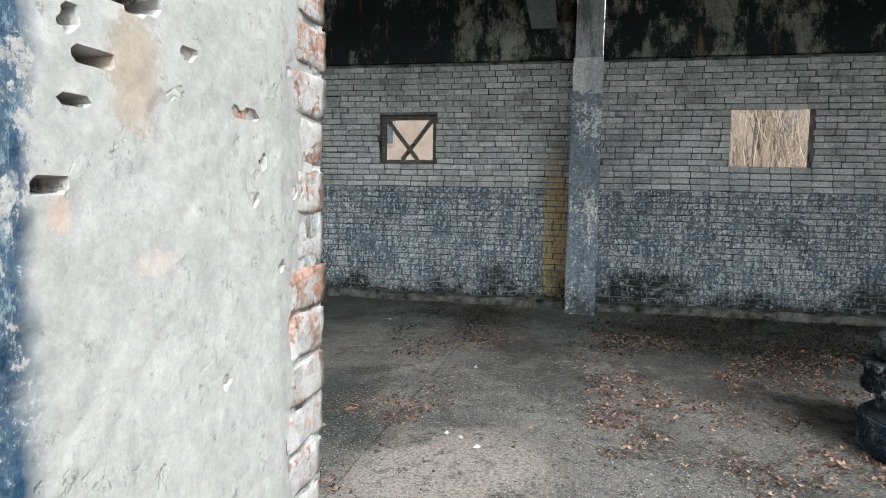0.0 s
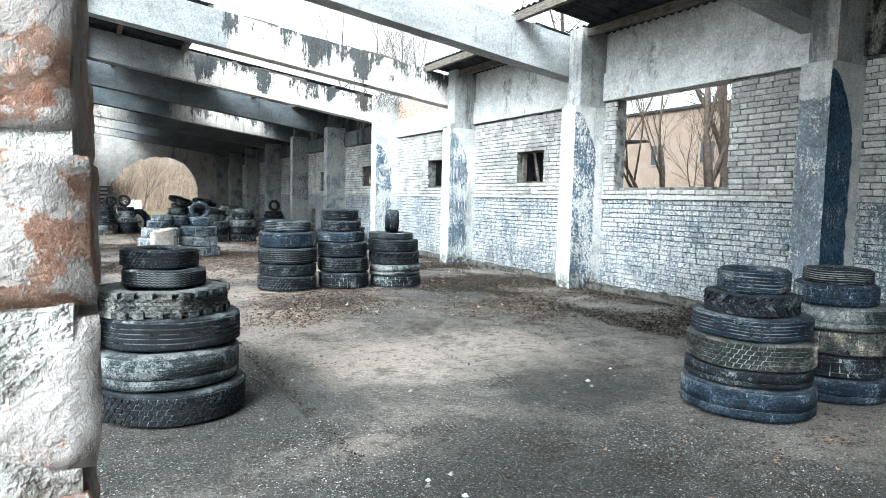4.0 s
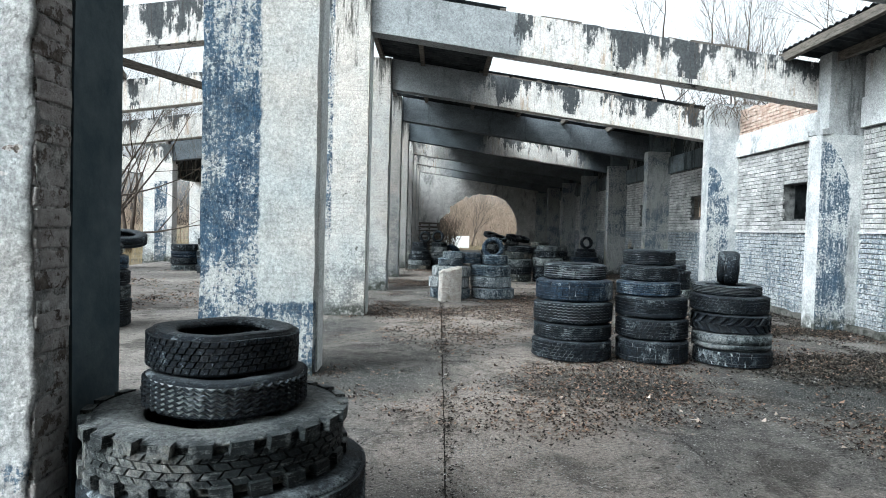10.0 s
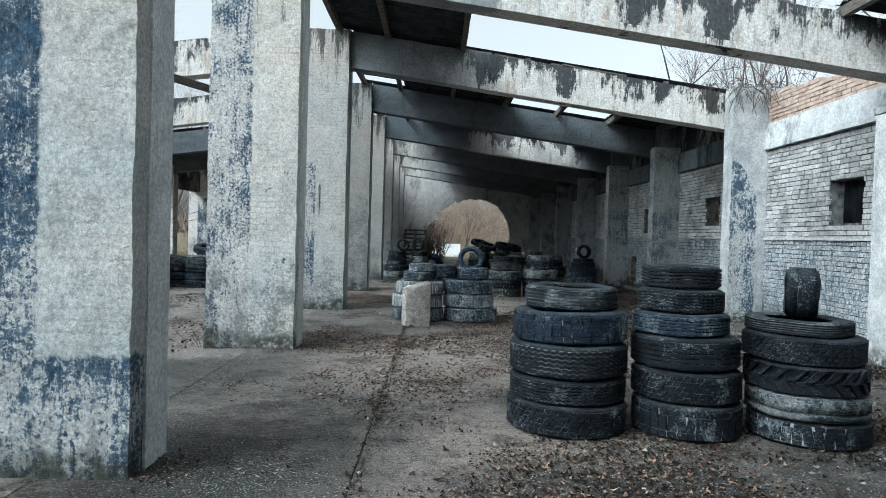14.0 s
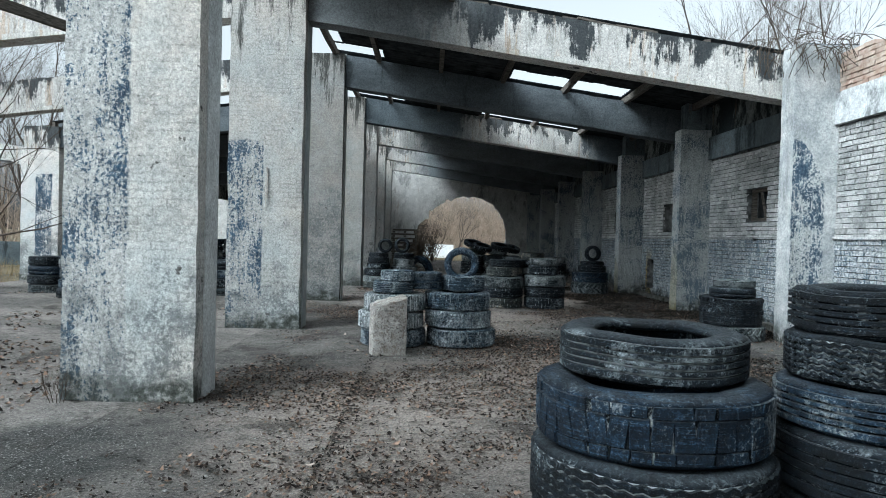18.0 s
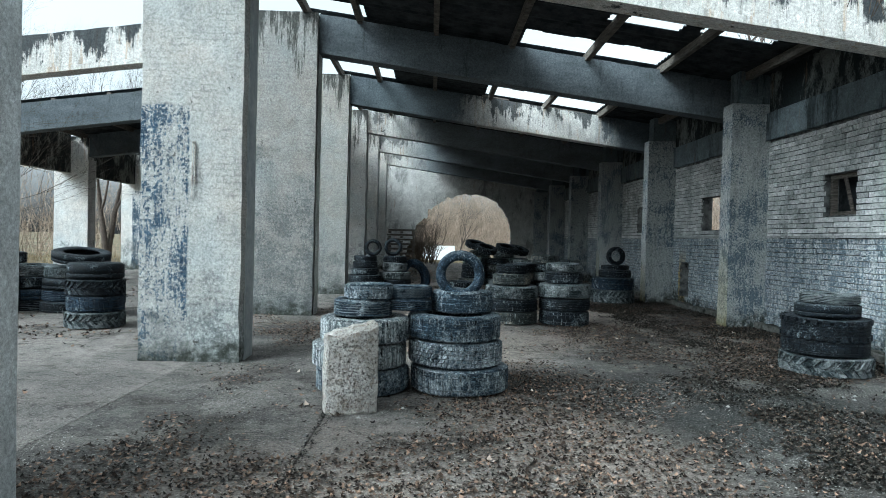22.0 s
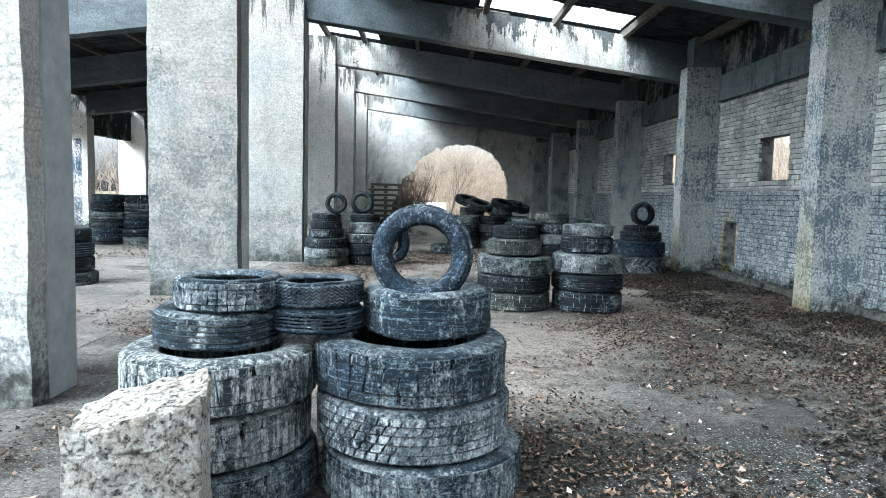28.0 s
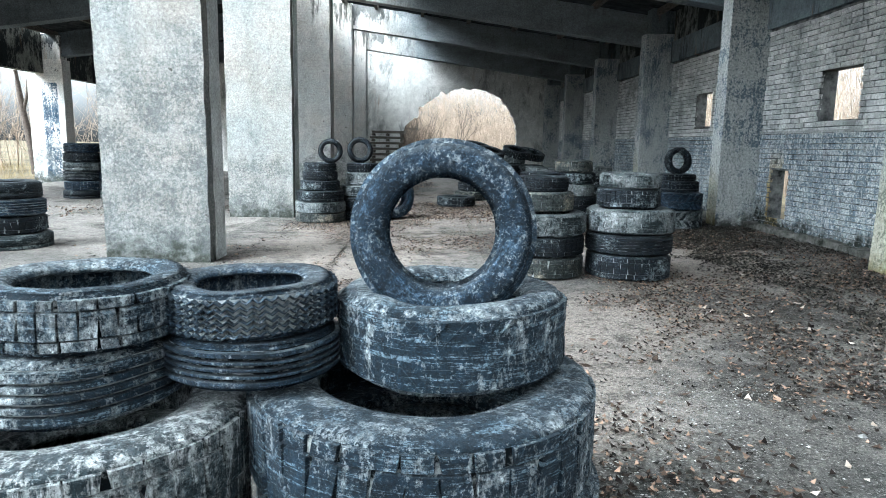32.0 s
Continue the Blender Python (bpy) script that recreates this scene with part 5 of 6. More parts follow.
# loose boards and rubble left on the beams
for i in range(16):
    k = (3, 3, 5, 2)[i % 4]
    x = (random.uniform(0.2, 3.6), random.uniform(0.6, 4.0), random.uniform(1.6, 4.2), random.uniform(1.0, 5.0))[i % 4]
    bm = rough_box(-random.uniform(0.15, 0.6), 0.3, -0.06, 0.06, 0, 0.035, 0.3, 0.006, 4.0, i)
    thing("board", bm, M_WOOD, "loose weathered board lying on a beam", "board", "boards on the beams", m=Matrix.Translation((x, yk(k) + 0.3 + random.uniform(-0.06, 0.06), beam_z(x) + 0.79)) @ Matrix.Rotation(random.uniform(-0.25, 0.25), 4, 'Z') @ Matrix.Rotation(0.132, 4, 'Y'))
# leaning rafters in the roofless nave
for (a, b_) in (((-7.5, yk(2) + 0.2, beam_z(1.9) + 0.1), (-5.0, yk(3) + 0.1, 4.55)), ((-9.0, yk(3) + 0.2, beam_z(3.3) + 0.85), (-7.8, yk(2) + 0.6, beam_z(2.1) + 0.9)), ((-9.5, yk(1), 4.4), (-8.2, yk(2), 3.4))):
    d = Vector(b_) - Vector(a)
    bm = rough_box(-0.05, 0.05, -0.07, 0.07, 0, d.length, 0.3, 0.006, 3.0)
    thing("rafter", bm, M_WOOD, "broken dark timber rafter hanging from the beams", "rafter", "broken rafters", m=Matrix.Translation(a) @ d.to_track_quat('Z', 'Y').to_matrix().to_4x4())


# ---- tyres ----
TYRES = {}


def tyre_meshes(R, w, style, material):
    key = (round(R, 3), round(w, 3), style, material.name)
    if key in TYRES:
        return TYRES[key]
    h = w / 2
    seed = len(TYRES) * 3.7
    r = R * (0.60 if style != "lug" else 0.56)
    d = R - r
    S = 64
    floor_r = R - (0.022 if style in ("lug", "chev") else 0.014)
    # carcass: bead, ribbed side walls, rounded shoulders, groove floor under the tread
    half = [(r + 0.03, 0.50), (r, 0.70), (r + 0.012, 0.86), (r + d * 0.22, 0.93), (r + d * 0.25, 0.955), (r + d * 0.42, 0.985), (r + d * 0.62, 1.0), (r + d * 0.645, 0.985), (r + d * 0.78, 0.96), (R - 0.026, 0.90), (R - 0.013, 0.82), (floor_r, 0.78)]
    prof = [(q, -z * h) for q, z in half] + [(q, z * h) for q, z in reversed(half)] + [(R - 0.05, h * 0.66), (R - 0.05, -h * 0.66)]
    grooved = len(half) - 1
    bm = bmesh.new()

    def sag(q, a, z):
        """Old tyres are a little out of round."""
        e = 1.0 + 0.010 * noise.noise((math.cos(a) * 1.1 + seed, math.sin(a) * 1.1, 0.0)) + 0.004 * noise.noise((math.cos(a) * 4.0, math.sin(a) * 4.0 + seed, z * 6.0))
        return (q * e * math.cos(a), q * e * math.sin(a), z + 0.010 * noise.noise((math.cos(a) * 1.3, seed, math.sin(a) * 1.3)))
    rings = []
    for i in range(S):
        a = 2 * math.pi * i / S
        rings.append([bm.verts.new(sag(p[0], a, p[1])) for p in prof])
    n = len(prof)
    for i in range(S):
        A, B = rings[i], rings[(i + 1) % S]
        for j in range(n):
            f = bm.faces.new((A[j], B[j], B[(j + 1) % n], A[(j + 1) % n]))
            f.material_index = 1 if j == grooved and style not in ("chev", "chevworn", "lug") else 0
    carcass = mesh(bm, "tyre", (material, M_GROOVE), True)
    # tread
    bm = bmesh.new()
    rng = random.Random(int(seed * 10))

    def bar(a, z, la, lz, depth, skew=0.0, r0=floor_r - 0.004):
        """A rubber block: centre angle and height, length round and across."""
        v = []
        for rr, q in ((r0, 1.0), (r0 + depth, 0.9)):
            for da, dz in ((-1, -1), (1, -1), (1, 1), (-1, 1)):
                ang = a + (da * la / 2 * q) / R + skew * dz * lz / 2 * q / R
                v.append(bm.verts.new(sag(rr, ang, z + dz * lz / 2 * q)))
        for f in ((4, 5, 6, 7), (0, 1, 5, 4), (1, 2, 6, 5), (2, 3, 7, 6), (3, 0, 4, 7)):
            bm.faces.new([v[q] for q in f])

    def band(za, zb, N, zig=0.0, top=R):
        """One rib round the tread, straight or zigzag."""
        p2 = [(floor_r - 0.002, za), (top, za + 0.002), (top + 0.0005, (za + zb) / 2), (top, zb - 0.002), (floor_r - 0.002, zb)]
        rr = []
        for i in range(N):
            s_ = zig if i % 2 else -zig
            rr.append([bm.verts.new(sag(p[0], 2 * math.pi * i / N, p[1] + s_)) for p in p2])
        for i in range(N):
            A, B = rr[i], rr[(i + 1) % N]
            for j in range(4):
                bm.faces.new((A[j], B[j], B[j + 1], A[j + 1]))
    tw = h * 1.60
    if style == "rib":
        cuts = [-0.5, -0.27, -0.09, 0.09, 0.27, 0.5]
        for q in range(5):
            band(tw * cuts[q] + 0.0035, tw * cuts[q + 1] - 0.0035, 72)
    elif style == "zig":
        cuts = [-0.5, -0.33, -0.165, 0.0, 0.165, 0.33, 0.5]
        for q in range(6):
            band(tw * cuts[q] + 0.0045, tw * cuts[q + 1] - 0.0045, 96, 0.0055)
    elif style == "block":
        rows, N = 5, 54
        for q in range(rows):
            for i in range(N):
                bar(2 * math.pi * (i + 0.5 * (q % 2)) / N, tw * ((q + 0.5) / rows - 0.5), 2 * math.pi * R / N * 0.88, tw / rows * 0.9, 0.017, 0.55 if q % 2 else 0.35)
    elif style == "lug":
        N = 24
        for i in range(N):
            a = 2 * math.pi * i / N
            for sgn in (-1, 1):
                bar(a + (0.5 * 2 * math.pi / N if sgn > 0 else 0), sgn * h * 0.74, 2 * math.pi * R / N * 0.62, h * 0.50, 0.042, 0.12 * sgn, R - 0.028)
            for q in range(4):
                for e in (0.0, 0.5):
                    bar(a + (e + 0.25 * (q % 2)) * 2 * math.pi / N, h * (q - 1.5) * 0.28, 2 * math.pi * R / N * 0.465, h * 0.272, 0.022, 0.8 if q % 2 else -0.8)
    elif style == "chev":
        N = 22
        for i in range(N):
            for sgn in (-1, 1):
                bar(2 * math.pi * (i + 0.25 * sgn) / N, sgn * h * 0.44, 2 * math.pi * R / N * 0.5, h * 0.90, 0.030, 0.9 * sgn)
    elif style == "chevworn":
        N = 17
        band(-tw / 2, tw / 2, 72, 0.0, R - 0.004)
        for i in range(N):
            for sgn in (-1, 1):
                bar(2 * math.pi * (i + 0.25 * sgn) / N, sgn * h * 0.52, 2 * math.pi * R / N * rng.uniform(0.5, 0.75), h * 0.56, 0.018, 0.9 * sgn)
    elif style == "worn":
        N = 38
        for i in range(N):
            sk = rng.uniform(-0.25, 0.25)
            bar(2 * math.pi * i / N, 0.0, 2 * math.pi * R / N * rng.uniform(0.972, 0.998), tw * 0.57, rng.uniform(0.014, 0.018), sk)
            for sgn in (-1, 1):
                bar(2 * math.pi * (i + rng.uniform(-0.15, 0.15)) / N, sgn * tw * 0.39, 2 * math.pi * R / N * rng.uniform(0.94, 0.992), tw * 0.215, rng.uniform(0.012, 0.018), sk)
    else:
        band(-tw / 2, -tw * 0.18 - 0.002, 72)
        band(-tw * 0.18 + 0.002, tw / 2, 72)
    tread = mesh(bm, "tread", material, style == "smooth")
    TYRES[key] = (carcass, tread)
    return TYRES[key]


STYLE_WORDS = {"rib": "ribbed tread", "zig": "zigzag grooved tread", "block": "block tread", "lug": "coarse lugged tread", "chev": "heavy chevron tread", "chevworn": "worn chevron tread", "worn": "worn shallow tread", "smooth": "bald tread"}
PAINT_WORDS = {"whitewashed_rubber": "whitewashed", "yellowed_rubber": "yellowed", "scuffed_black_rubber": "scuffed", "dusty_grey_rubber": "dusty grey", "worn_blue_black_rubber": "worn blue-black", "streaky_half_painted_rubber": "paint-streaked", "slate_blue_rubber": "slate-blue scuffed", "scuffed_navy_rubber": "navy-painted"}
K, B_, W_, Y_ = M_TYRE_BLACK, M_TYRE_BLUE, M_TYRE_PALE, M_TYRE_YELLOW
S_, N_, L_ = M_TYRE_STREAK, M_TYRE_NAVY, M_TYRE_SLATE


def tyre(x, y, z, R, w, style, material, where, tilt=(0.0, 0.0), spin=None, upright=None, group="stacked tyres"):
    c, t = tyre_meshes(R, w, style, material)
    ob = new("tyre", c)
    rot = Matrix.Rotation(random.uniform(0, 6.28) if spin is None else spin, 4, 'Z')
    if upright is not None:
        m = Matrix.Translation((x, y, z)) @ Matrix.Rotation(upright, 4, 'Z') @ Matrix.Rotation(math.pi / 2 + tilt[0], 4, 'X') @ rot
    else:
        m = Matrix.Translation((x, y, z)) @ Matrix.Rotation(tilt[0], 4, 'X') @ Matrix.Rotation(tilt[1], 4, 'Y') @ rot
    ob.matrix_world = m
    pt = new("tread", t)
    pt.parent = ob
    tagged(ob, "%s old tyre with %s %s" % (PAINT_WORDS[material.name], STYLE_WORDS[style], where), "tyre", group)
    return ob


def stack(x, y, rows, group, jitter=0.012, base=0.0):
    """Tyres lying one on another: rows of (radius, width, style, material[, dx, dy])."""
    z = base
    for i, row in enumerate(rows):
        R, w, style, material = row[:4]
        dx, dy = row[4:6] if len(row) > 4 else (random.uniform(-jitter, jitter), random.uniform(-jitter, jitter))
        tl = (random.uniform(-0.008, 0.008), random.uniform(-0.008, 0.008))
        tyre(x + dx, y + dy, z + w / 2 + 0.002, R, w, style, material, "lying on the floor" if i == 0 and base < 0.01 else "in a stack", tl, None, None, group)
        z += w
    return z


stack(-1.645, -2.42, ((0.53, 0.237, "block", K, 0, 0), (0.52, 0.263, "smooth", W_, -0.03, 0.05), (0.513, 0.24, "rib", K, 0.0, 0.12), (0.47, 0.19, "lug", M_TYRE_DUSTY, -0.045, 0.14), (0.305, 0.135, "zig", K, -0.035, 0.18), (0.288, 0.15, "block", K, -0.065, 0.23)), "tyre stack beside the column")
stack(0.90, 3.66, ((0.512, 0.26, "block", K, 0, 0), (0.50, 0.20, "zig", K, 0.01, 0.03), (0.51, 0.275, "zig", K, 0.02, 0.07), (0.50, 0.275, "worn", B_, 0.035, 0.12), (0.408, 0.20, "rib", K, 0.06, 0.2)), "three tyre stacks")
stack(1.935, 3.60, ((0.455, 0.29, "worn", K, 0, 0), (0.455, 0.265, "block", K, 0, 0.03), (0.45, 0.275, "rib", K, -0.01, 0.05), (0.405, 0.19, "rib", B_, -0.045, 0.08), (0.36, 0.20, "zig", K, -0.03, 0.12), (0.335, 0.20, "rib", K, -0.02, 0.16)), "three tyre stacks")
zt = stack(2.91, 3.49, ((0.475, 0.21, "worn", K, 0.03, 0), (0.475, 0.215, "smooth", W_, 0.01, 0), (0.475, 0.235, "chev", K, -0.01, 0.0), (0.475, 0.225, "block", K, -0.02, 0.03), (0.42, 0.125, "rib", K, -0.045, 0.06)), "three tyre stacks")
tyre(2.865, 3.52, zt + 0.213, 0.215, 0.25, "smooth", K, "standing upright on a stack", (0.03, 0), 0.3, math.pi / 2 - 0.47, "three tyre stacks")
# pair near the start
stack(2.56, -4.29, ((0.512, 0.255, "smooth", B_, 0.01, 0.0), (0.485, 0.14, "smooth", K, 0, 0), (0.49, 0.225, "block", Y_, -0.01, -0.02), (0.45, 0.18, "rib", B_, -0.04, -0.04), (0.35, 0.17, "chev", K, -0.09, -0.07), (0.268, 0.185, "rib", B_, -0.105, -0.09)), "pair of tyre stacks")
stack(3.615, -4.37, ((0.447, 0.21, "smooth", B_, 0, 0), (0.42, 0.20, "worn", K, 0, 0), (0.45, 0.22, "worn", Y_, -0.02, -0.02), (0.45, 0.20, "smooth", W_, -0.06, -0.04), (0.325, 0.185, "worn", B_, -0.14, -0.08), (0.265, 0.125, "rib", K, -0.175, -0.11)), "pair of tyre stacks")
# low stack opposite the start
stack(1.42, -10.05, ((0.50, 0.27, "block", B_, 0, 0), (0.40, 0.14, "smooth", W_, 0.02, 0), (0.47, 0.19, "lug", K, 0.0, 0.02), (0.41, 0.17, "smooth", W_, 0.03, 0)), "tyre stack opposite the start")
# stack by the fourth pilaster
stack(5.17, 11.92, ((0.53, 0.24, "chev", W_, 0, 0), (0.50, 0.20, "worn", K, -0.02, 0), (0.50, 0.26, "lug", K, -0.02, 0), (0.37, 0.17, "smooth", K, 0, 0), (0.34, 0.13, "rib", W_, 0.03, 0)), "tyre stack by the wall")
# group where the walk ends
zt = stack(0.37, 10.60, ((0.515, 0.27, "worn", N_, 0.07, 0), (0.495, 0.265, "block", N_, 0.02, 0), (0.492, 0.265, "worn", N_, 0, 0), (0.333, 0.23, "chevworn", N_, 0.08, 0.06)), "tyre stacks at the end of the walk")
tyre(0.42, 10.60, 1.196, 0.254, 0.15, "smooth", L_, "standing upright on a stack", (-0.1, 0), 1.0, 0.0, "tyre stacks at the end of the walk")
zt = stack(-0.57, 10.50, ((0.48, 0.25, "worn", N_, 0.0, 0), (0.485, 0.255, "worn", S_, -0.04, 0), (0.462, 0.255, "worn", S_, 0.02, -0.03), (0.300, 0.175, "rib", N_, -0.01, 0.0), (0.260, 0.155, "worn", N_, 0.055, -0.02)), "tyre stacks at the end of the walk")
stack(-0.105, 10.53, ((0.232, 0.12, "rib", L_, 0.01, 0), (0.234, 0.125, "zig", L_, 0.0, 0.02)), "tyre stacks at the end of the walk", base=0.825)
# farther stacks
stack(1.66, 16.10, ((0.50, 0.24, "worn", Y_, 0, 0), (0.50, 0.23, "worn", K, 0, 0), (0.51, 0.25, "worn", W_, 0, 0), (0.37, 0.22, "worn", Y_, 0, 0), (0.30, 0.17, "worn", K, 0.0, 0)), "pair of distant stacks")
stack(2.66, 16.02, ((0.47, 0.28, "worn", K, 0, 0), (0.48, 0.23, "rib", K, 0, 0), (0.49, 0.27, "worn", W_, 0, 0), (0.35, 0.22, "worn", K, -0.03, 0), (0.34, 0.16, "worn", W_, -0.02, 0)), "pair of distant stacks")
zt = stack(4.92, 20.75, ((0.56, 0.34, "chev", W_, 0, 0), (0.54, 0.32, "chev", B_, 0, 0), (0.42, 0.2, "worn", K, 0.05, 0), (0.36, 0.12, "worn", K, 0.05, 0)), "tyre stack by the fifth pilaster")
tyre(4.97, 20.7, zt + 0.243, 0.245, 0.16, "worn", K, "standing upright on a stack", (-0.1, 0), 0.4, 0.15, "tyre stack by the fifth pilaster")
zt = stack(-1.62, 20.75, ((0.46, 0.18, "worn", Y_, 0, 0), (0.46, 0.20, "worn", W_, 0, 0), (0.44, 0.20, "worn", K, 0, 0), (0.36, 0.18, "worn", K, 0, 0), (0.32, 0.17, "worn", K, 0, 0), (0.30, 0.14, "worn", K, 0, 0)), "twin stacks by the column")
tyre(-1.42, 20.7, zt + 0.22, 0.222, 0.13, "worn", K, "standing upright on a stack", (-0.08, 0), 0.4, 0.25, "twin stacks by the column")
zt = stack(-0.86, 21.12, ((0.42, 0.22, "worn", K, 0, 0), (0.44, 0.24, "worn", K, 0, 0), (0.42, 0.2, "worn", W_, 0, 0), (0.34, 0.24, "worn", W_, 0, 0), (0.32, 0.17, "worn", K, 0, 0)), "twin stacks by the column")
tyre(-0.92, 21.05, zt + 0.24, 0.242, 0.13, "worn", K, "standing upright on a stack", (-0.08, 0), 0.4, 0.1, "twin stacks by the column")
tyre(-0.35, 21.25, 0.50, 0.5, 0.22, "worn", B_, "leaning beside a stack", (-0.25, 0), 0.4, 0.7, "twin stacks by the column")
for x, y, rows in ((2.6, 21.7, 4), (3.35, 21.9, 5), (3.2, 24.6, 4), (1.0, 24.3, 1), (1.55, 26.1, 4), (2.35, 26.3, 4), (3.1, 26.6, 4), (4.9, 26.0, 4), (1.9, 27.2, 5), (2.8, 27.4, 5)):
    stack(x, y, [(0.46 - 0.02 * i, 0.235, "worn", (K, K, W_, K, Y_)[(i + int(x * 3)) % 5]) for i in range(rows)], "distant tyre barrier", 0.05)
for i, (x, y, z) in enumerate(((2.0, 26.2, 1.13), (2.75, 26.4, 1.15), (1.7, 26.8, 1.25), (3.2, 26.9, 1.1))):
    tyre(x, y, z + 0.12, 0.40, 0.2, "worn", K, "thrown on a tyre heap", (0.25, 0.2), None, None, "distant tyre barrier")
# stacks in the roofless nave
stack(-6.10, 5.05, ((0.52, 0.2, "worn", K, 0, 0), (0.53, 0.23, "block", K, 0, 0), (0.52, 0.21, "worn", W_, 0, 0), (0.51, 0.23, "block", K, 0, 0), (0.48, 0.22, "smooth", B_, 0, 0), (0.40, 0.18, "rib", K, 0, 0)), "tyres in the roofless nave")
stack(-5.35, 14.40, ((0.45, 0.26, "chev", W_, 0, 0), (0.43, 0.26, "worn", B_, 0, 0), (0.44, 0.26, "chev", K, 0, 0), (0.42, 0.26, "smooth", K, 0, 0)), "tyres in the roofless nave")
for x, y, rows in ((-7.2, 7.1, 5), (-8.2, 7.4, 5), (-9.2, 7.8, 5), (-6.1, 15.9, 4), (-6.9, 16.4, 4), (-7.7, 16.6, 4), (-8.5, 16.9, 5), (-9.4, 17.0, 4), (-8.1, 16.0, 5), (-8.1, 24.9, 6), (-7.35, 25.1, 6), (-5.2, 17.4, 4), (-4.6, 22.6, 4)):
    stack(x, y, [(0.48 - 0.015 * i, 0.225, ("worn", "rib", "smooth")[(i + int(-x)) % 3], (K, B_, K, W_)[(i + int(-y)) % 4]) for i in range(rows)], "tyres in the roofless nave", 0.03, -0.03)
for x, y, z, t in ((-6.7, 6.95, 1.17, 0.15), (-7.8, 7.2, 1.18, -0.1), (-6.5, 16.1, 0.95, 0.12)):
    tyre(x, y, z + 0.12, 0.5, 0.2, "smooth", K, "lying across two stacks", (t, 0.1), None, None, "tyres in the roofless nave")

# ---- broken concrete post and planters ----
bm = rough_box(-0.235, 0.235, -0.2, 0.2, 0.0, 0.72, 0.022, 0.0, 1.0)
for v in bm.verts:
    t = v.co.z / 0.72
    if v.co.z > 0.6:
        v.co.z += (0.10 * (v.co.x / 0.235) - 0.05) * (t - 0.8) * 3 + 0.05 * noise.noise(v.co * 7.0)
    q = noise.noise_vector(v.co * 5.0) * 0.02 + noise.noise_vector(v.co * 18.0) * 0.010 + noise.noise_vector(v.co * 45.0) * 0.005
    v.co += q
    r = math.hypot(v.co.x, v.co.y)
    if r > 0.225:
        s = 0.225 + (r - 0.225) * 0.55
        v.co.x, v.co.y = v.co.x * s / r, v.co.y * s / r
    v.co.z = max(v.co.z, 0.0)
thing("concrete_stub", bm, M_BLOCK, "broken pale concrete post stub standing on the floor", "concrete block", m=Matrix.Translation((-0.6, 9.66, 0)) @ Matrix.Rotation(0.25, 4, 'Z') @ Matrix.Diagonal((1.06, 1.0, 1.04, 1.0)), smooth=True)


def planter(x, y, R, h):
    bm = bmesh.new()
    S = 36
    prof = ((R * 0.94, 0.0), (R * 0.97, 0.06), (R, 0.2), (R, h * 0.85), (R * 0.985, h - 0.03), (R * 0.95, h), (R * 0.82, h), (R * 0.80, h - 0.05), (R * 0.80, 0.3))
    rings = [[bm.verts.new((p[0] * math.cos(6.2832 * i / S), p[0] * math.sin(6.2832 * i / S), p[1])) for p in prof] for i in range(S)]
    for i in range(S):
        for j in range(len(prof) - 1):
            bm.faces.new((rings[i][j], rings[(i + 1) % S][j], rings[(i + 1) % S][j + 1], rings[i][j + 1]))
    wobble(bm, 0.02, 3.0, x)
    p_ = thing("concrete_ring", bm, M_RING, "pitted white concrete ring standing on the ground", "concrete ring", "concrete rings", m=Matrix.Translation((x, y, -0.04)), smooth=True)
    bm = bmesh.new()
    bmesh.ops.create_circle(bm, cap_ends=True, segments=24, radius=R * 0.81)
    for v in bm.verts:
        v.co.z = 0.36
    part("earth_filling", bm, M_EARTH, p_)


planter(-6.75, 2.3, 0.92, 0.99)
planter(-6.65, 4.0, 0.6, 0.85)


# ---- bare trees ----
def limb(lists, a, b_, ra, rb, sides=5):
    vs, fs = lists
    d = b_ - a
    if d.length < 1e-5:
        return
    q = d.to_track_quat('Z', 'Y')
    o = len(vs)
    for p, r in ((a, ra), (b_, rb)):
        for i in range(sides):
            an = 2 * math.pi * i / sides
            vs.append(tuple(p + q @ Vector((r * math.cos(an), r * math.sin(an), 0))))
    for i in range(sides):
        j = (i + 1) % sides
        fs.append((o + i, o + j, o + sides + j, o + sides + i))


def grow(thick, thin, a, d, length, r, depth, rng, spread=0.55, up=0.12):
    n = 3 if depth > 1 else 2
    p = a
    for s in range(n):
        d = (d + Vector((rng.uniform(-1, 1), rng.uniform(-1, 1), rng.uniform(-0.6, 0.8))) * 0.14 + Vector((0, 0, up * 0.25))).normalized()
        q = p + d * (length / n)
        r2 = max(r * (1 - 0.28 / n * (s + 1)), 0.0065 if r > 0.0065 else r * 0.8)
        limb(thick if r > 0.018 else thin, p, q, r, r2, 6 if r > 0.05 else (4 if r > 0.015 else 3))
        if depth > 0 and s >= (0 if depth < 3 else 1):
            for _ in range(2 if depth < 3 else 1):
                e = (d + Vector((rng.uniform(-1, 1), rng.uniform(-1, 1), rng.uniform(-0.5, 0.9))).normalized() * spread * rng.uniform(0.8, 1.6)).normalized()
                grow(thick, thin, q, e, length * rng.uniform(0.55, 0.8), r2 * rng.uniform(0.45, 0.65), depth - 1, rng, spread, up)
        p, r = q, r2
    if depth > 0:
        grow(thick, thin, p, d, length * 0.72, r * 0.8, depth - 1, rng, spread, up)


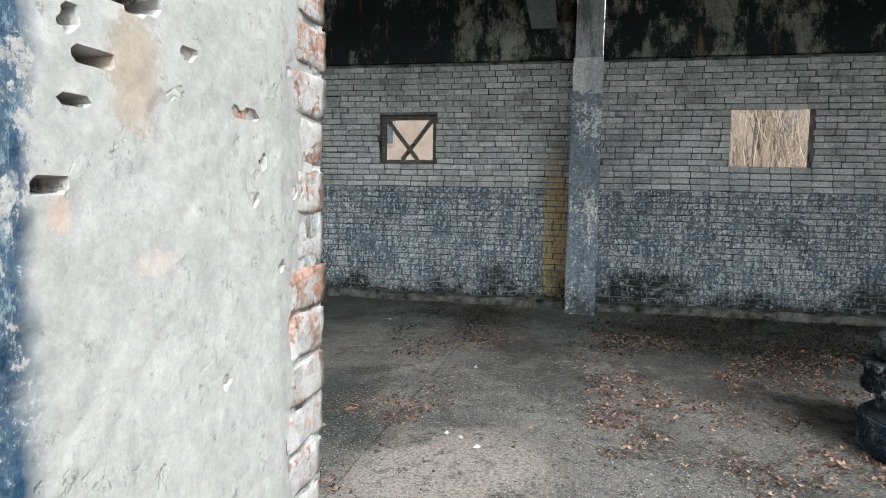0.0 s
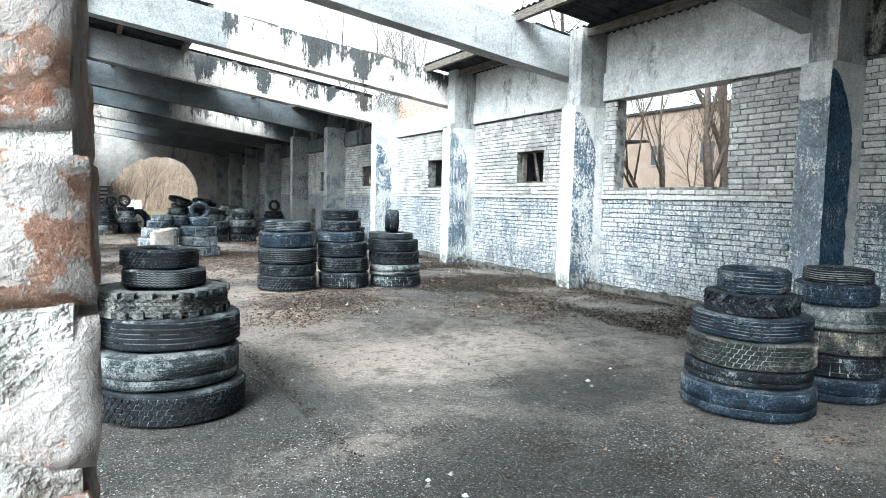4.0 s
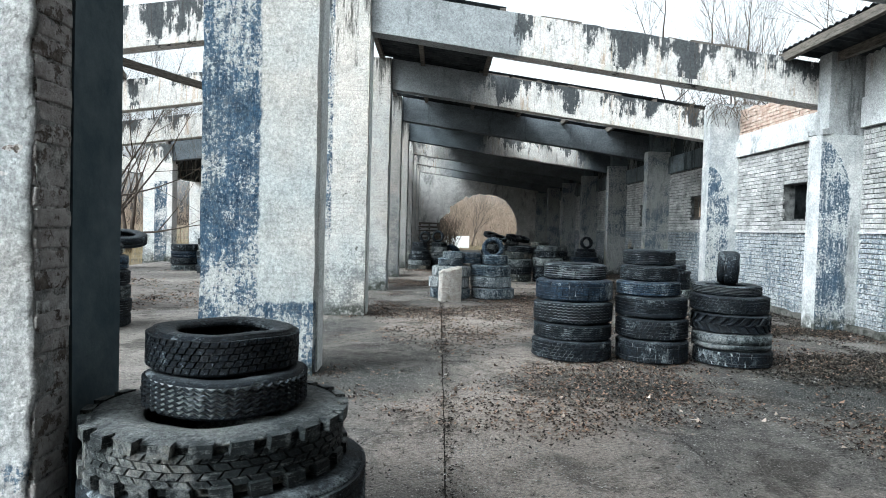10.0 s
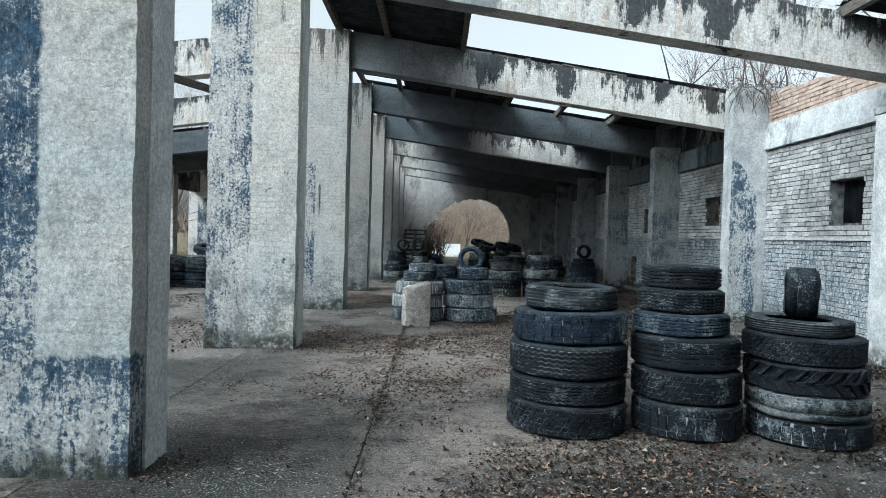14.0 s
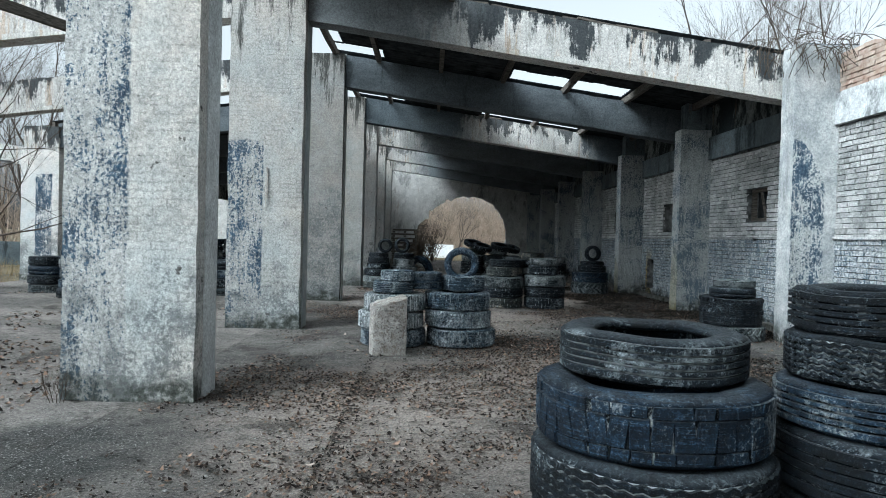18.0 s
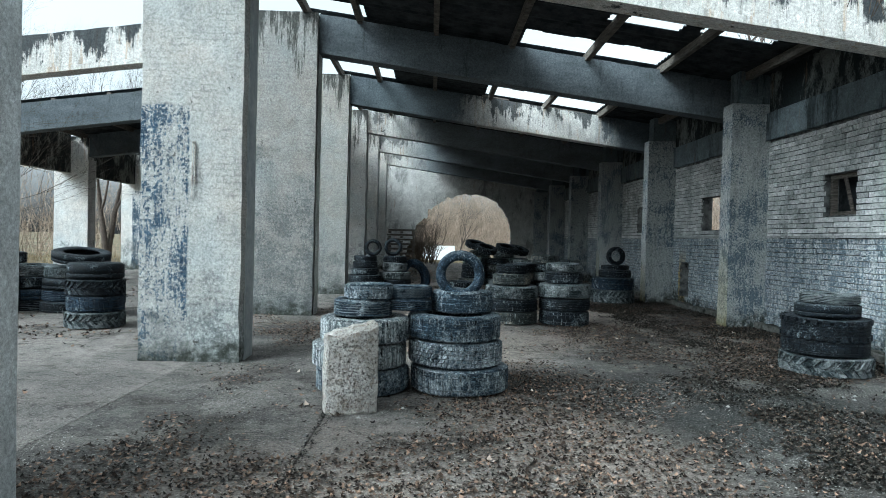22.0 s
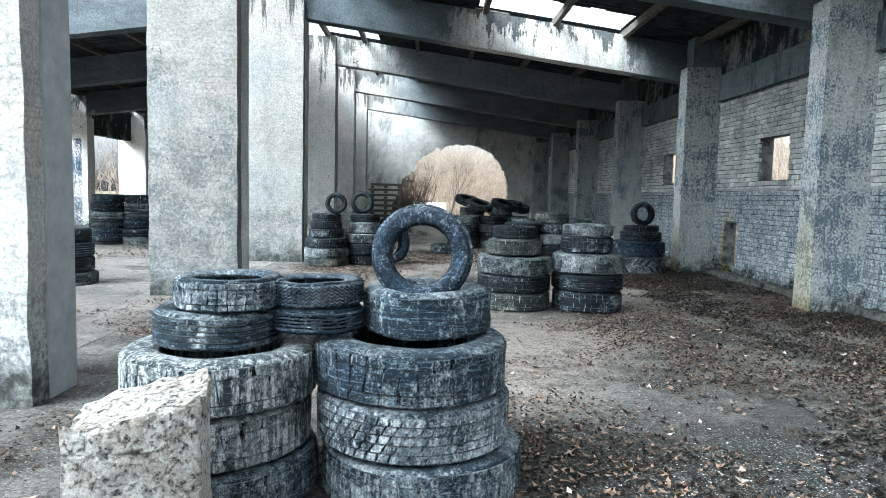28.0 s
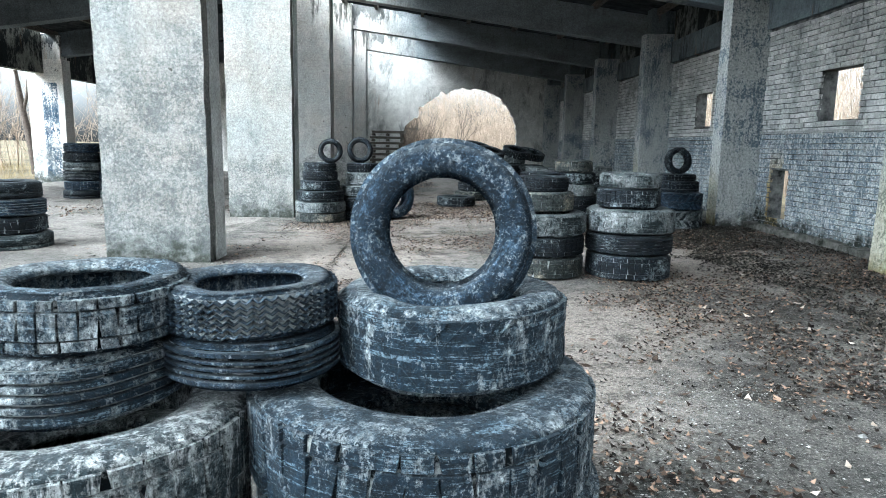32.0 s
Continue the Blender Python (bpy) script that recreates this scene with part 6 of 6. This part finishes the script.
def tree(x, y, h, r, seed, label, stems=1, depth=4, lean=0.1, spread=0.55, z=-0.1, group="bare trees"):
    rng = random.Random(seed)
    thick, thin = ([], []), ([], [])
    for s in range(stems):
        an = rng.uniform(0, 6.28)
        d = Vector((math.cos(an) * lean * (1 + s * 0.5), math.sin(an) * lean * (1 + s * 0.5), 1)).normalized()
        grow(thick, thin, Vector((0.12 * s * math.cos(an), 0.12 * s * math.sin(an), 0)), d, h * 0.38, r * rng.uniform(0.7, 1.0), depth, rng, spread)
    t_ = empty("tree", label, "tree", group, m=Matrix.Translation((x, y, z)))
    for nm, l, m_ in (("trunk", thick, M_BARK), ("crown", thin, M_TWIG)):
        ob = new(nm, raw(nm, l, m_))
        ob.parent = t_
        for p in ob.data.polygons:
            p.use_smooth = True
    return t_


shrub = tree(-12.9, 14.4, 8.0, 0.10, 5, "leafless many-stemmed small tree in the roofless nave", 9, 5, 0.32, 0.75)
big = [tree(11.5, 14.0, 11.0, 0.2, 11, "tall leafless tree behind the brick wall", 1, 5, 0.1),
       tree(13.0, 24.0, 12.0, 0.22, 12, "tall leafless tree behind the brick wall", 2, 5, 0.15),
       tree(9.8, 0.5, 8.5, 0.13, 13, "slender leafless tree leaning behind the wall", 2, 4, 0.2)]
oak = tree(10.0, 18.2, 10.5, 0.19, 21, "dark spreading leafless tree close behind the wall", 2, 5, 0.22, 0.75)
spots = [(11.3, 2.6), (9.6, 1.4), (10.9, -7.0), (10.5, 5.6), (12.5, 9.5), (15.0, 20.0), (11.0, -4.5), (16.2, -9.8), (15.2, -12.4), (17.5, -10.6), (14.5, -8.6), (18.0, -13.5), (14.5, -1.5), (16.0, 30.0), (2.5, 62.0), (7.0, 58.0), (-3.0, 66.0), (5.0, 74.0), (0.5, 80.0), (10.5, 70.0), (-8.0, 60.0), (-16.0, 22.0), (-17.5, 30.0), (-19.0, 14.0), (-22.0, 24.0), (-16.5, 37.0), (-24.0, 34.0), (-21.0, 8.0), (-18.0, 2.0), (-26.0, 16.0), (-14.8, 26.0), (-28.0, 44.0), (-15.5, 46.0)]
for i, (x, y) in enumerate(spots):
    src = big[i % 3]
    s = 0.62 + 0.4 * random.random() if y < 50 else 0.5 + 0.15 * random.random()
    copy_thing(src, Matrix.Translation((x, y, -0.12)) @ Matrix.Rotation(random.uniform(0, 6.28), 4, 'Z') @ Matrix.Scale(s, 4))

for x, y, s in ((9.2, 2.3, 0.75), (10.4, 3.1, 0.6), (9.0, 0.2, 0.5)):
    copy_thing(big[2], Matrix.Translation((x, y, -0.12)) @ Matrix.Rotation(x * 7.0, 4, 'Z') @ Matrix.Scale(s, 4))

# distant brushwood: countless thin stems
def brush(name, spots_, n, h0, h1, seed, label, material=M_TWIG_TAN):
    rng = random.Random(seed)
    vs, fs = [], []
    for _ in range(n):
        x, y = spots_(rng)
        h = rng.uniform(h0, h1)
        lean = Vector((rng.uniform(-0.35, 0.35), rng.uniform(-0.35, 0.35), 1)).normalized()
        p = Vector((x, y, -0.15))
        r = rng.uniform(0.012, 0.03)
        for s in range(3):
            q = p + (lean + Vector((rng.uniform(-0.25, 0.25), rng.uniform(-0.25, 0.25), 0))) * h / 3
            limb((vs, fs), p, q, r, r * 0.65, 3)
            for _ in range(3):
                e = Vector((rng.uniform(-1, 1), rng.uniform(-1, 1), rng.uniform(0.2, 1.4))).normalized()
                limb((vs, fs), q, q + e * h * rng.uniform(0.15, 0.35), r * 0.5, r * 0.2, 3)
            p, r = q, r * 0.65
    ob = new(name, raw(name, (vs, fs), material))
    tagged(ob, label, "brushwood", kind="stuff")


brush("brushwood_north", lambda g: (g.uniform(-16, 26), 62 + 40 * g.random() ** 1.3), 4200, 3.5, 9.0, 3, "thick tan leafless brushwood in the distance")
brush("brushwood_by_the_arch", lambda g: (-3.2 + 3.6 * g.random() ** 1.5, 42.5 + 8 * g.random()), 420, 1.6, 3.8, 9, "brown leafless shrubs outside the broken end wall", M_TWIG)
brush("brushwood_behind_the_start", lambda g: (12.5 + 6 * g.random(), g.uniform(-17, -7)), 420, 2.5, 6.0, 26, "thick tan brushwood behind the wall")
brush("brushwood_west", lambda g: (-20 - 40 * g.random() ** 1.3, g.uniform(-25, 62)), 2300, 2.5, 7.0, 4, "thick tan leafless brushwood in the distance")
brush("brushwood_behind_the_far_bays", lambda g: (12 + 9 * g.random(), g.uniform(22, 62)), 2200, 2.5, 7.0, 16, "thick tan brushwood behind the wall")
brush("brushwood_east", lambda g: (12 + 9 * g.random(), g.uniform(-25, 20)), 1100, 0.9, 2.6, 6, "thin tan brushwood behind the wall")
# creeper hanging from the wall head
vs, fs = [], []
rng = random.Random(8)
for i in range(80):
    p = Vector((rng.uniform(5.2, 6.7), yr(3) + rng.uniform(-0.7, 0.5), rng.uniform(4.75, 5.0)))
    d = Vector((rng.uniform(-0.8, 0.3), rng.uniform(-0.9, 0.5), rng.uniform(-0.5, 0.2))).normalized()
    for s in range(5):
        q = p + d * 0.13
        limb((vs, fs), p, q, 0.007, 0.005, 3)
        d = (d + Vector((rng.uniform(-0.4, 0.4), rng.uniform(-0.4, 0.4), -0.32))).normalized()
        p = q
creeper = new("creeper", raw("creeper", (vs, fs), M_TWIG))
tagged(creeper, "dry leafless creeper tangled over the wall head", "creeper", kind="stuff")
for bx, kk in ((3.15, 2), (4.05, 2), (4.72, 2)):
    vs, fs = [], []
    base = Vector((bx, yk(kk) + 0.3, beam_z(bx) + 0.78))
    thick = (vs, fs)
    grow(thick, thick, base, Vector((0.1, 0, 1)).normalized(), 0.62, 0.016, 3, random.Random(int(bx * 10)), 0.5)
    ob = new("sapling", raw("sapling", thick, M_TWIG))
    tagged(ob, "dry leafless sapling growing on a beam", "sapling", "saplings on the beam")

# ---- surroundings ----
house = empty("house", "tan rendered house behind the trees", "house", m=Matrix.Translation((27.0, 12.0, -0.1)))
bm = bmesh.new()
box(bm, 0, 10, -17, 15, 0, 7.1)
part("wall", bm, M_FACADE, house)
bm = bmesh.new()
box(bm, -0.15, 10.15, -17.15, 15.15, 7.105, 7.25)
part("roof", bm, M_SHEET, house)
for yy in (-13.5, -10, -6.5, -3, 0.5, 4, 7.5, 11):
    for zz in (1.0, 4.0):
        bm = bmesh.new()
        box(bm, -0.06, 0.03, yy - 0.5, yy + 0.5, zz, zz + 1.3)
        wdw = part("window", bm, M_FACADE, house)
        for a in (-0.3, 0.3):
            bm = bmesh.new()
            box(bm, -0.075, -0.062, yy + a * 0.8 - 0.2, yy + a * 0.8 + 0.2, zz + 0.1, zz + 1.2)
            part("pane", bm, M_PANE, wdw)
copy_thing(house, Matrix.Translation((24.0, -26.0, -0.1)))
thing("white_barrier", rough_box(-0.65, 1.9, 54.0, 54.8, -0.1, 1.0, 0.3, 0.01, 2.0), M_WHITE, "white painted concrete barrier outside", "barrier")
shed = empty("shed", "small shed with an ochre wall outside", "shed", m=Matrix.Translation((-2.9, 56, -0.1)))
bm = bmesh.new()
box(bm, 0, 2.2, 0, 3, 0, 2.6)
part("wall", bm, M_FACADE, shed)
bm = bmesh.new()
box(bm, -0.2, 2.4, -0.2, 3.2, 2.61, 2.72)
part("roof", bm, M_SHEET, shed)
# dark lean-to close behind the brick wall
lean = empty("lean_to", "dark timber lean-to close behind the brick wall", "shed", m=Matrix.Translation((8.3, 5.6, -0.1)))
for i in range(48):
    part("board", rough_box(0, 0.03, 0.25 * i + 0.006, 0.25 * i + 0.244, 0, 3.3, 1.2, 0.004, 2.0, i), M_SHEET, lean)
bm = bmesh.new()
v = box(bm, -0.25, 3.2, -0.2, 12.2, 3.31, 3.37)
for q in v:
    q.co.z += 0.05 * q.co.x
part("roof", bm, M_SHEET, lean)
# grey concrete trough in the dry grass
trough = empty("concrete_trough", "old grey-blue concrete trough lying in dry grass", "trough", m=Matrix.Translation((-18.6, 29.9, -0.12)) @ Matrix.Rotation(0.3, 4, 'Z'))
for nm, q in (("base", (-0.75, 0.75, -0.4, 0.4, 0.0, 0.12)), ("side", (-0.85, 0.85, -0.5, -0.4, 0.0, 1.0)), ("side", (-0.85, 0.85, 0.4, 0.5, 0.0, 1.0)), ("end", (-0.85, -0.75, -0.398, 0.398, 0.123, 1.0)), ("end", (0.75, 0.85, -0.398, 0.398, 0.123, 1.0))):
    part(nm, rough_box(*q, 0.2, 0.015, 3.0, q[0]), M_HEAD_DARK, trough)
# heap behind the low hole in the wall
bm = bmesh.new()
bmesh.ops.create_grid(bm, x_segments=26, y_segments=26, size=1.0)
for v in bm.verts:
    r = math.hypot(v.co.x, v.co.y)
    v.co.z = max(0.0, 1.15 * (1 - r * r)) + 0.18 * noise.noise(v.co * 4.0) * (r < 0.95) + 0.06 * noise.noise(v.co * 14.0) - 0.08
thing("rubble_heap", bm, M_FOOTING, "dark heap of earth and rubble behind the wall", "rubble", m=Matrix.Translation((8.0, 20.4, -0.06)))
# dry weeds at the foot of the columns
for x, y, sd in ((-3.5, yk(1) - 0.1, 3), (-3.52, yk(0) - 0.12, 4), (-3.46, yk(2) - 0.08, 5)):
    st = ([], [])
    for q in range(5):
        grow(st, st, Vector((x + 0.03 * q, y, 0.0)), Vector((0.15 * (q - 2), -0.1, 1)).normalized(), 0.16, 0.004, 2, random.Random(sd * 10 + q), 0.6)
    weed = new("weed", raw("weed", st, M_TWIG))
    tagged(weed, "dry brown weed at the foot of a column", "weed", "weeds by the columns")
# timber crates by the end wall
crate = empty("pallet_rack", "tall stack of grey timber pallets by the end wall", "pallets", m=Matrix.Translation((-2.3, 38.6, 0)))
for i in range(8):
    for j in range(3):
        bm = rough_box(0, 1.5, -0.02, 0.02, 0, 0.1, 0.5, 0.005, 3.0, i + j)
        part("slat", bm, M_WOOD, crate, m=Matrix.Translation((0.05 * math.sin(i * 2.0), 0.45 * j, 0.14 + 0.255 * i)))
    for j in range(3):
        bm = rough_box(0, 0.1, 0, 1.0, 0, 0.1, 0.5, 0.005, 3.0, i + j)
        part("bearer", bm, M_WOOD, crate, m=Matrix.Translation((0.05 + 0.65 * j, -0.03, 0.02 + 0.255 * i)))

# ---- litter ----
def scatter(name, n, place, size, material, label, category, flat=True, seed=1):
    rng = random.Random(seed)
    vs, fs = [], []
    for _ in range(n):
        x, y = place(rng)
        s = rng.uniform(*size)
        a = rng.uniform(0, 6.28)
        c, sn = math.cos(a), math.sin(a)
        o = len(vs)
        if flat:
            l1, l2 = rng.uniform(0.0, 0.9) * s, rng.uniform(0.0, 0.9) * s
            for u, w, z in ((-1, 0, l1), (0, -0.55, 0.0), (1, 0, l2), (0, 0.55, 0.15 * s)):
                vs.append((x + s * (u * c - w * sn), y + s * (u * sn + w * c), 0.010 + z))
            fs.append((o, o + 1, o + 3))
            fs.append((o + 1, o + 2, o + 3))
        else:
            h = s * rng.uniform(0.5, 0.9)
            for u, w in ((-1, 0), (0, -0.8), (1, 0.1), (0.1, 0.9)):
                vs.append((x + s * (u * c - w * sn), y + s * (u * sn + w * c), 0.002))
            vs.append((x + 0.2 * s, y, h))
            fs.extend([(o, o + 1, o + 4), (o + 1, o + 2, o + 4), (o + 2, o + 3, o + 4), (o + 3, o, o + 4)])
    ob = new(name, raw(name, (vs, fs), material))
    tagged(ob, label, category, kind="stuff")


def patches(x0, x1, y0, y1, scale, cut, seed):
    def f(g):
        for _ in range(40):
            x, y = g.uniform(x0, x1), g.uniform(y0, y1)
            rim = 0.9 * max(0.0, 1.0 - min(x - x0, y - y0, y1 - y) / 1.6)
            if noise.noise((x * scale, y * scale, seed)) + 0.4 * noise.noise((x * scale * 4, y * scale * 4, seed)) > cut + rim + g.uniform(-0.25, 0.25):
                return x, y
        return g.uniform(x0 + 0.5, x1), g.uniform(y0, y1)
    return f


scatter("leaves_by_the_wall", 70000, patches(2.6, 6.4, -3.2, 23.0, 0.5, -0.02, 1.0), (0.010, 0.032), M_LEAF_DARK, "dark rotting leaves matted along the wall", "leaves", seed=1)
scatter("leaves_in_the_hall", 80000, patches(-3.6, 6.3, -1.0, 26.0, 0.45, 0.04, 4.0), (0.008, 0.029), M_LEAF, "brown dead leaves strewn over the floor", "leaves", seed=2)
scatter("dark_leaves_at_the_start", 12000, patches(2.6, 6.4, -12.5, -4.0, 0.6, -0.05, 19.0), (0.010, 0.028), M_LEAF_DARK, "dark rotting leaves along the wall", "leaves", seed=23)
scatter("leaves_at_the_start", 6500, patches(-1.6, 4.6, -11.5, -4.5, 0.9, 0.22, 9.0), (0.009, 0.026), M_LEAF_RED, "reddish dead leaves strewn over the floor", "leaves", seed=3)
scatter("leaf_mould_in_the_hall", 30000, patches(-3.6, 6.3, -2.6, 26.0, 0.45, 0.08, 4.0), (0.006, 0.024), M_LEAF_DARK, "dark leaf mould under the fallen leaves", "leaves", seed=32)
scatter("curled_leaves", 900, patches(-2.4, 6.3, -1.0, 22.0, 0.6, 0.05, 14.0), (0.022, 0.045), M_LEAF, "large curled brown leaves on the floor", "leaves", seed=14)
scatter("bleached_leaves", 340, patches(-2.4, 6.3, -1.0, 22.0, 0.6, 0.0, 24.0), (0.022, 0.048), M_LEAF_PALE, "pale bleached leaves lying singly on the floor", "leaves", seed=44)
scatter("leaves_at_the_far_end", 9000, patches(-2.0, 6.3, 20.0, 38.0, 0.4, 0.0, 5.0), (0.02, 0.045), M_LEAF, "brown leaves on the far floor", "leaves", seed=15)
scatter("leaves_in_the_joints", 5200, lambda g: (-0.76 + g.gauss(0, 0.035), g.uniform(-4.0, 21.0)) if g.random() < 0.6 else ((1.12 + g.gauss(0, 0.035), g.uniform(-4.0, 21.0)) if g.random() < 0.4 else (g.uniform(-2.0, 5.5), yk(g.randrange(0, 5)) + 0.9 + g.gauss(0, 0.03))), (0.006, 0.02), M_LEAF_DARK, "dark leaf crumbs caught in the floor joints", "leaves", seed=31)
scatter("leaves_in_the_open_nave", 7000, patches(-11.5, -3.6, 2.0, 26.0, 0.3, 0.1, 6.0), (0.02, 0.05), M_LEAF, "brown leaves in the roofless nave", "leaves", seed=4)
scatter("grit_on_the_floor", 100000, patches(-4.0, 5.9, -9.5, 14.0, 0.8, 0.0, 2.0), (0.003, 0.009), M_GRIT, "pale grit and crumbs of plaster", "grit", False, seed=5)
scatter("rubble_crumbs", 300, patches(-3.0, 5.8, -8.5, 18.0, 0.9, 0.1, 3.0), (0.010, 0.03), M_GRIT, "small pale lumps of broken plaster", "rubble", False, seed=6)


def blades(name, n, place, h, seed):
    rng = random.Random(seed)
    vs, fs = [], []
    for _ in range(n):
        x, y = place(rng)
        a, l = rng.uniform(0, 6.28), rng.uniform(*h)
        dx, dy = math.cos(a), math.sin(a)
        o = len(vs)
        vs.extend([(x - dy * 0.005, y + dx * 0.005, -0.12), (x + dy * 0.005, y - dx * 0.005, -0.12), (x + dx * l * 0.4, y + dy * l * 0.4, l - 0.12)])
        fs.append((o, o + 1, o + 2))
    ob = new(name, raw(name, (vs, fs), M_GRASS))
    tagged(ob, "tufts of dry straw-coloured grass outside", "grass", kind="stuff")


blades("grass_west", 16000, lambda g: (-12.5 - 12 * g.random(), g.uniform(0, 45)), (0.15, 0.5), 11)
blades("grass_north", 7000, lambda g: (g.uniform(-8, 12), 44 + 16 * g.random()), (0.12, 0.4), 12)
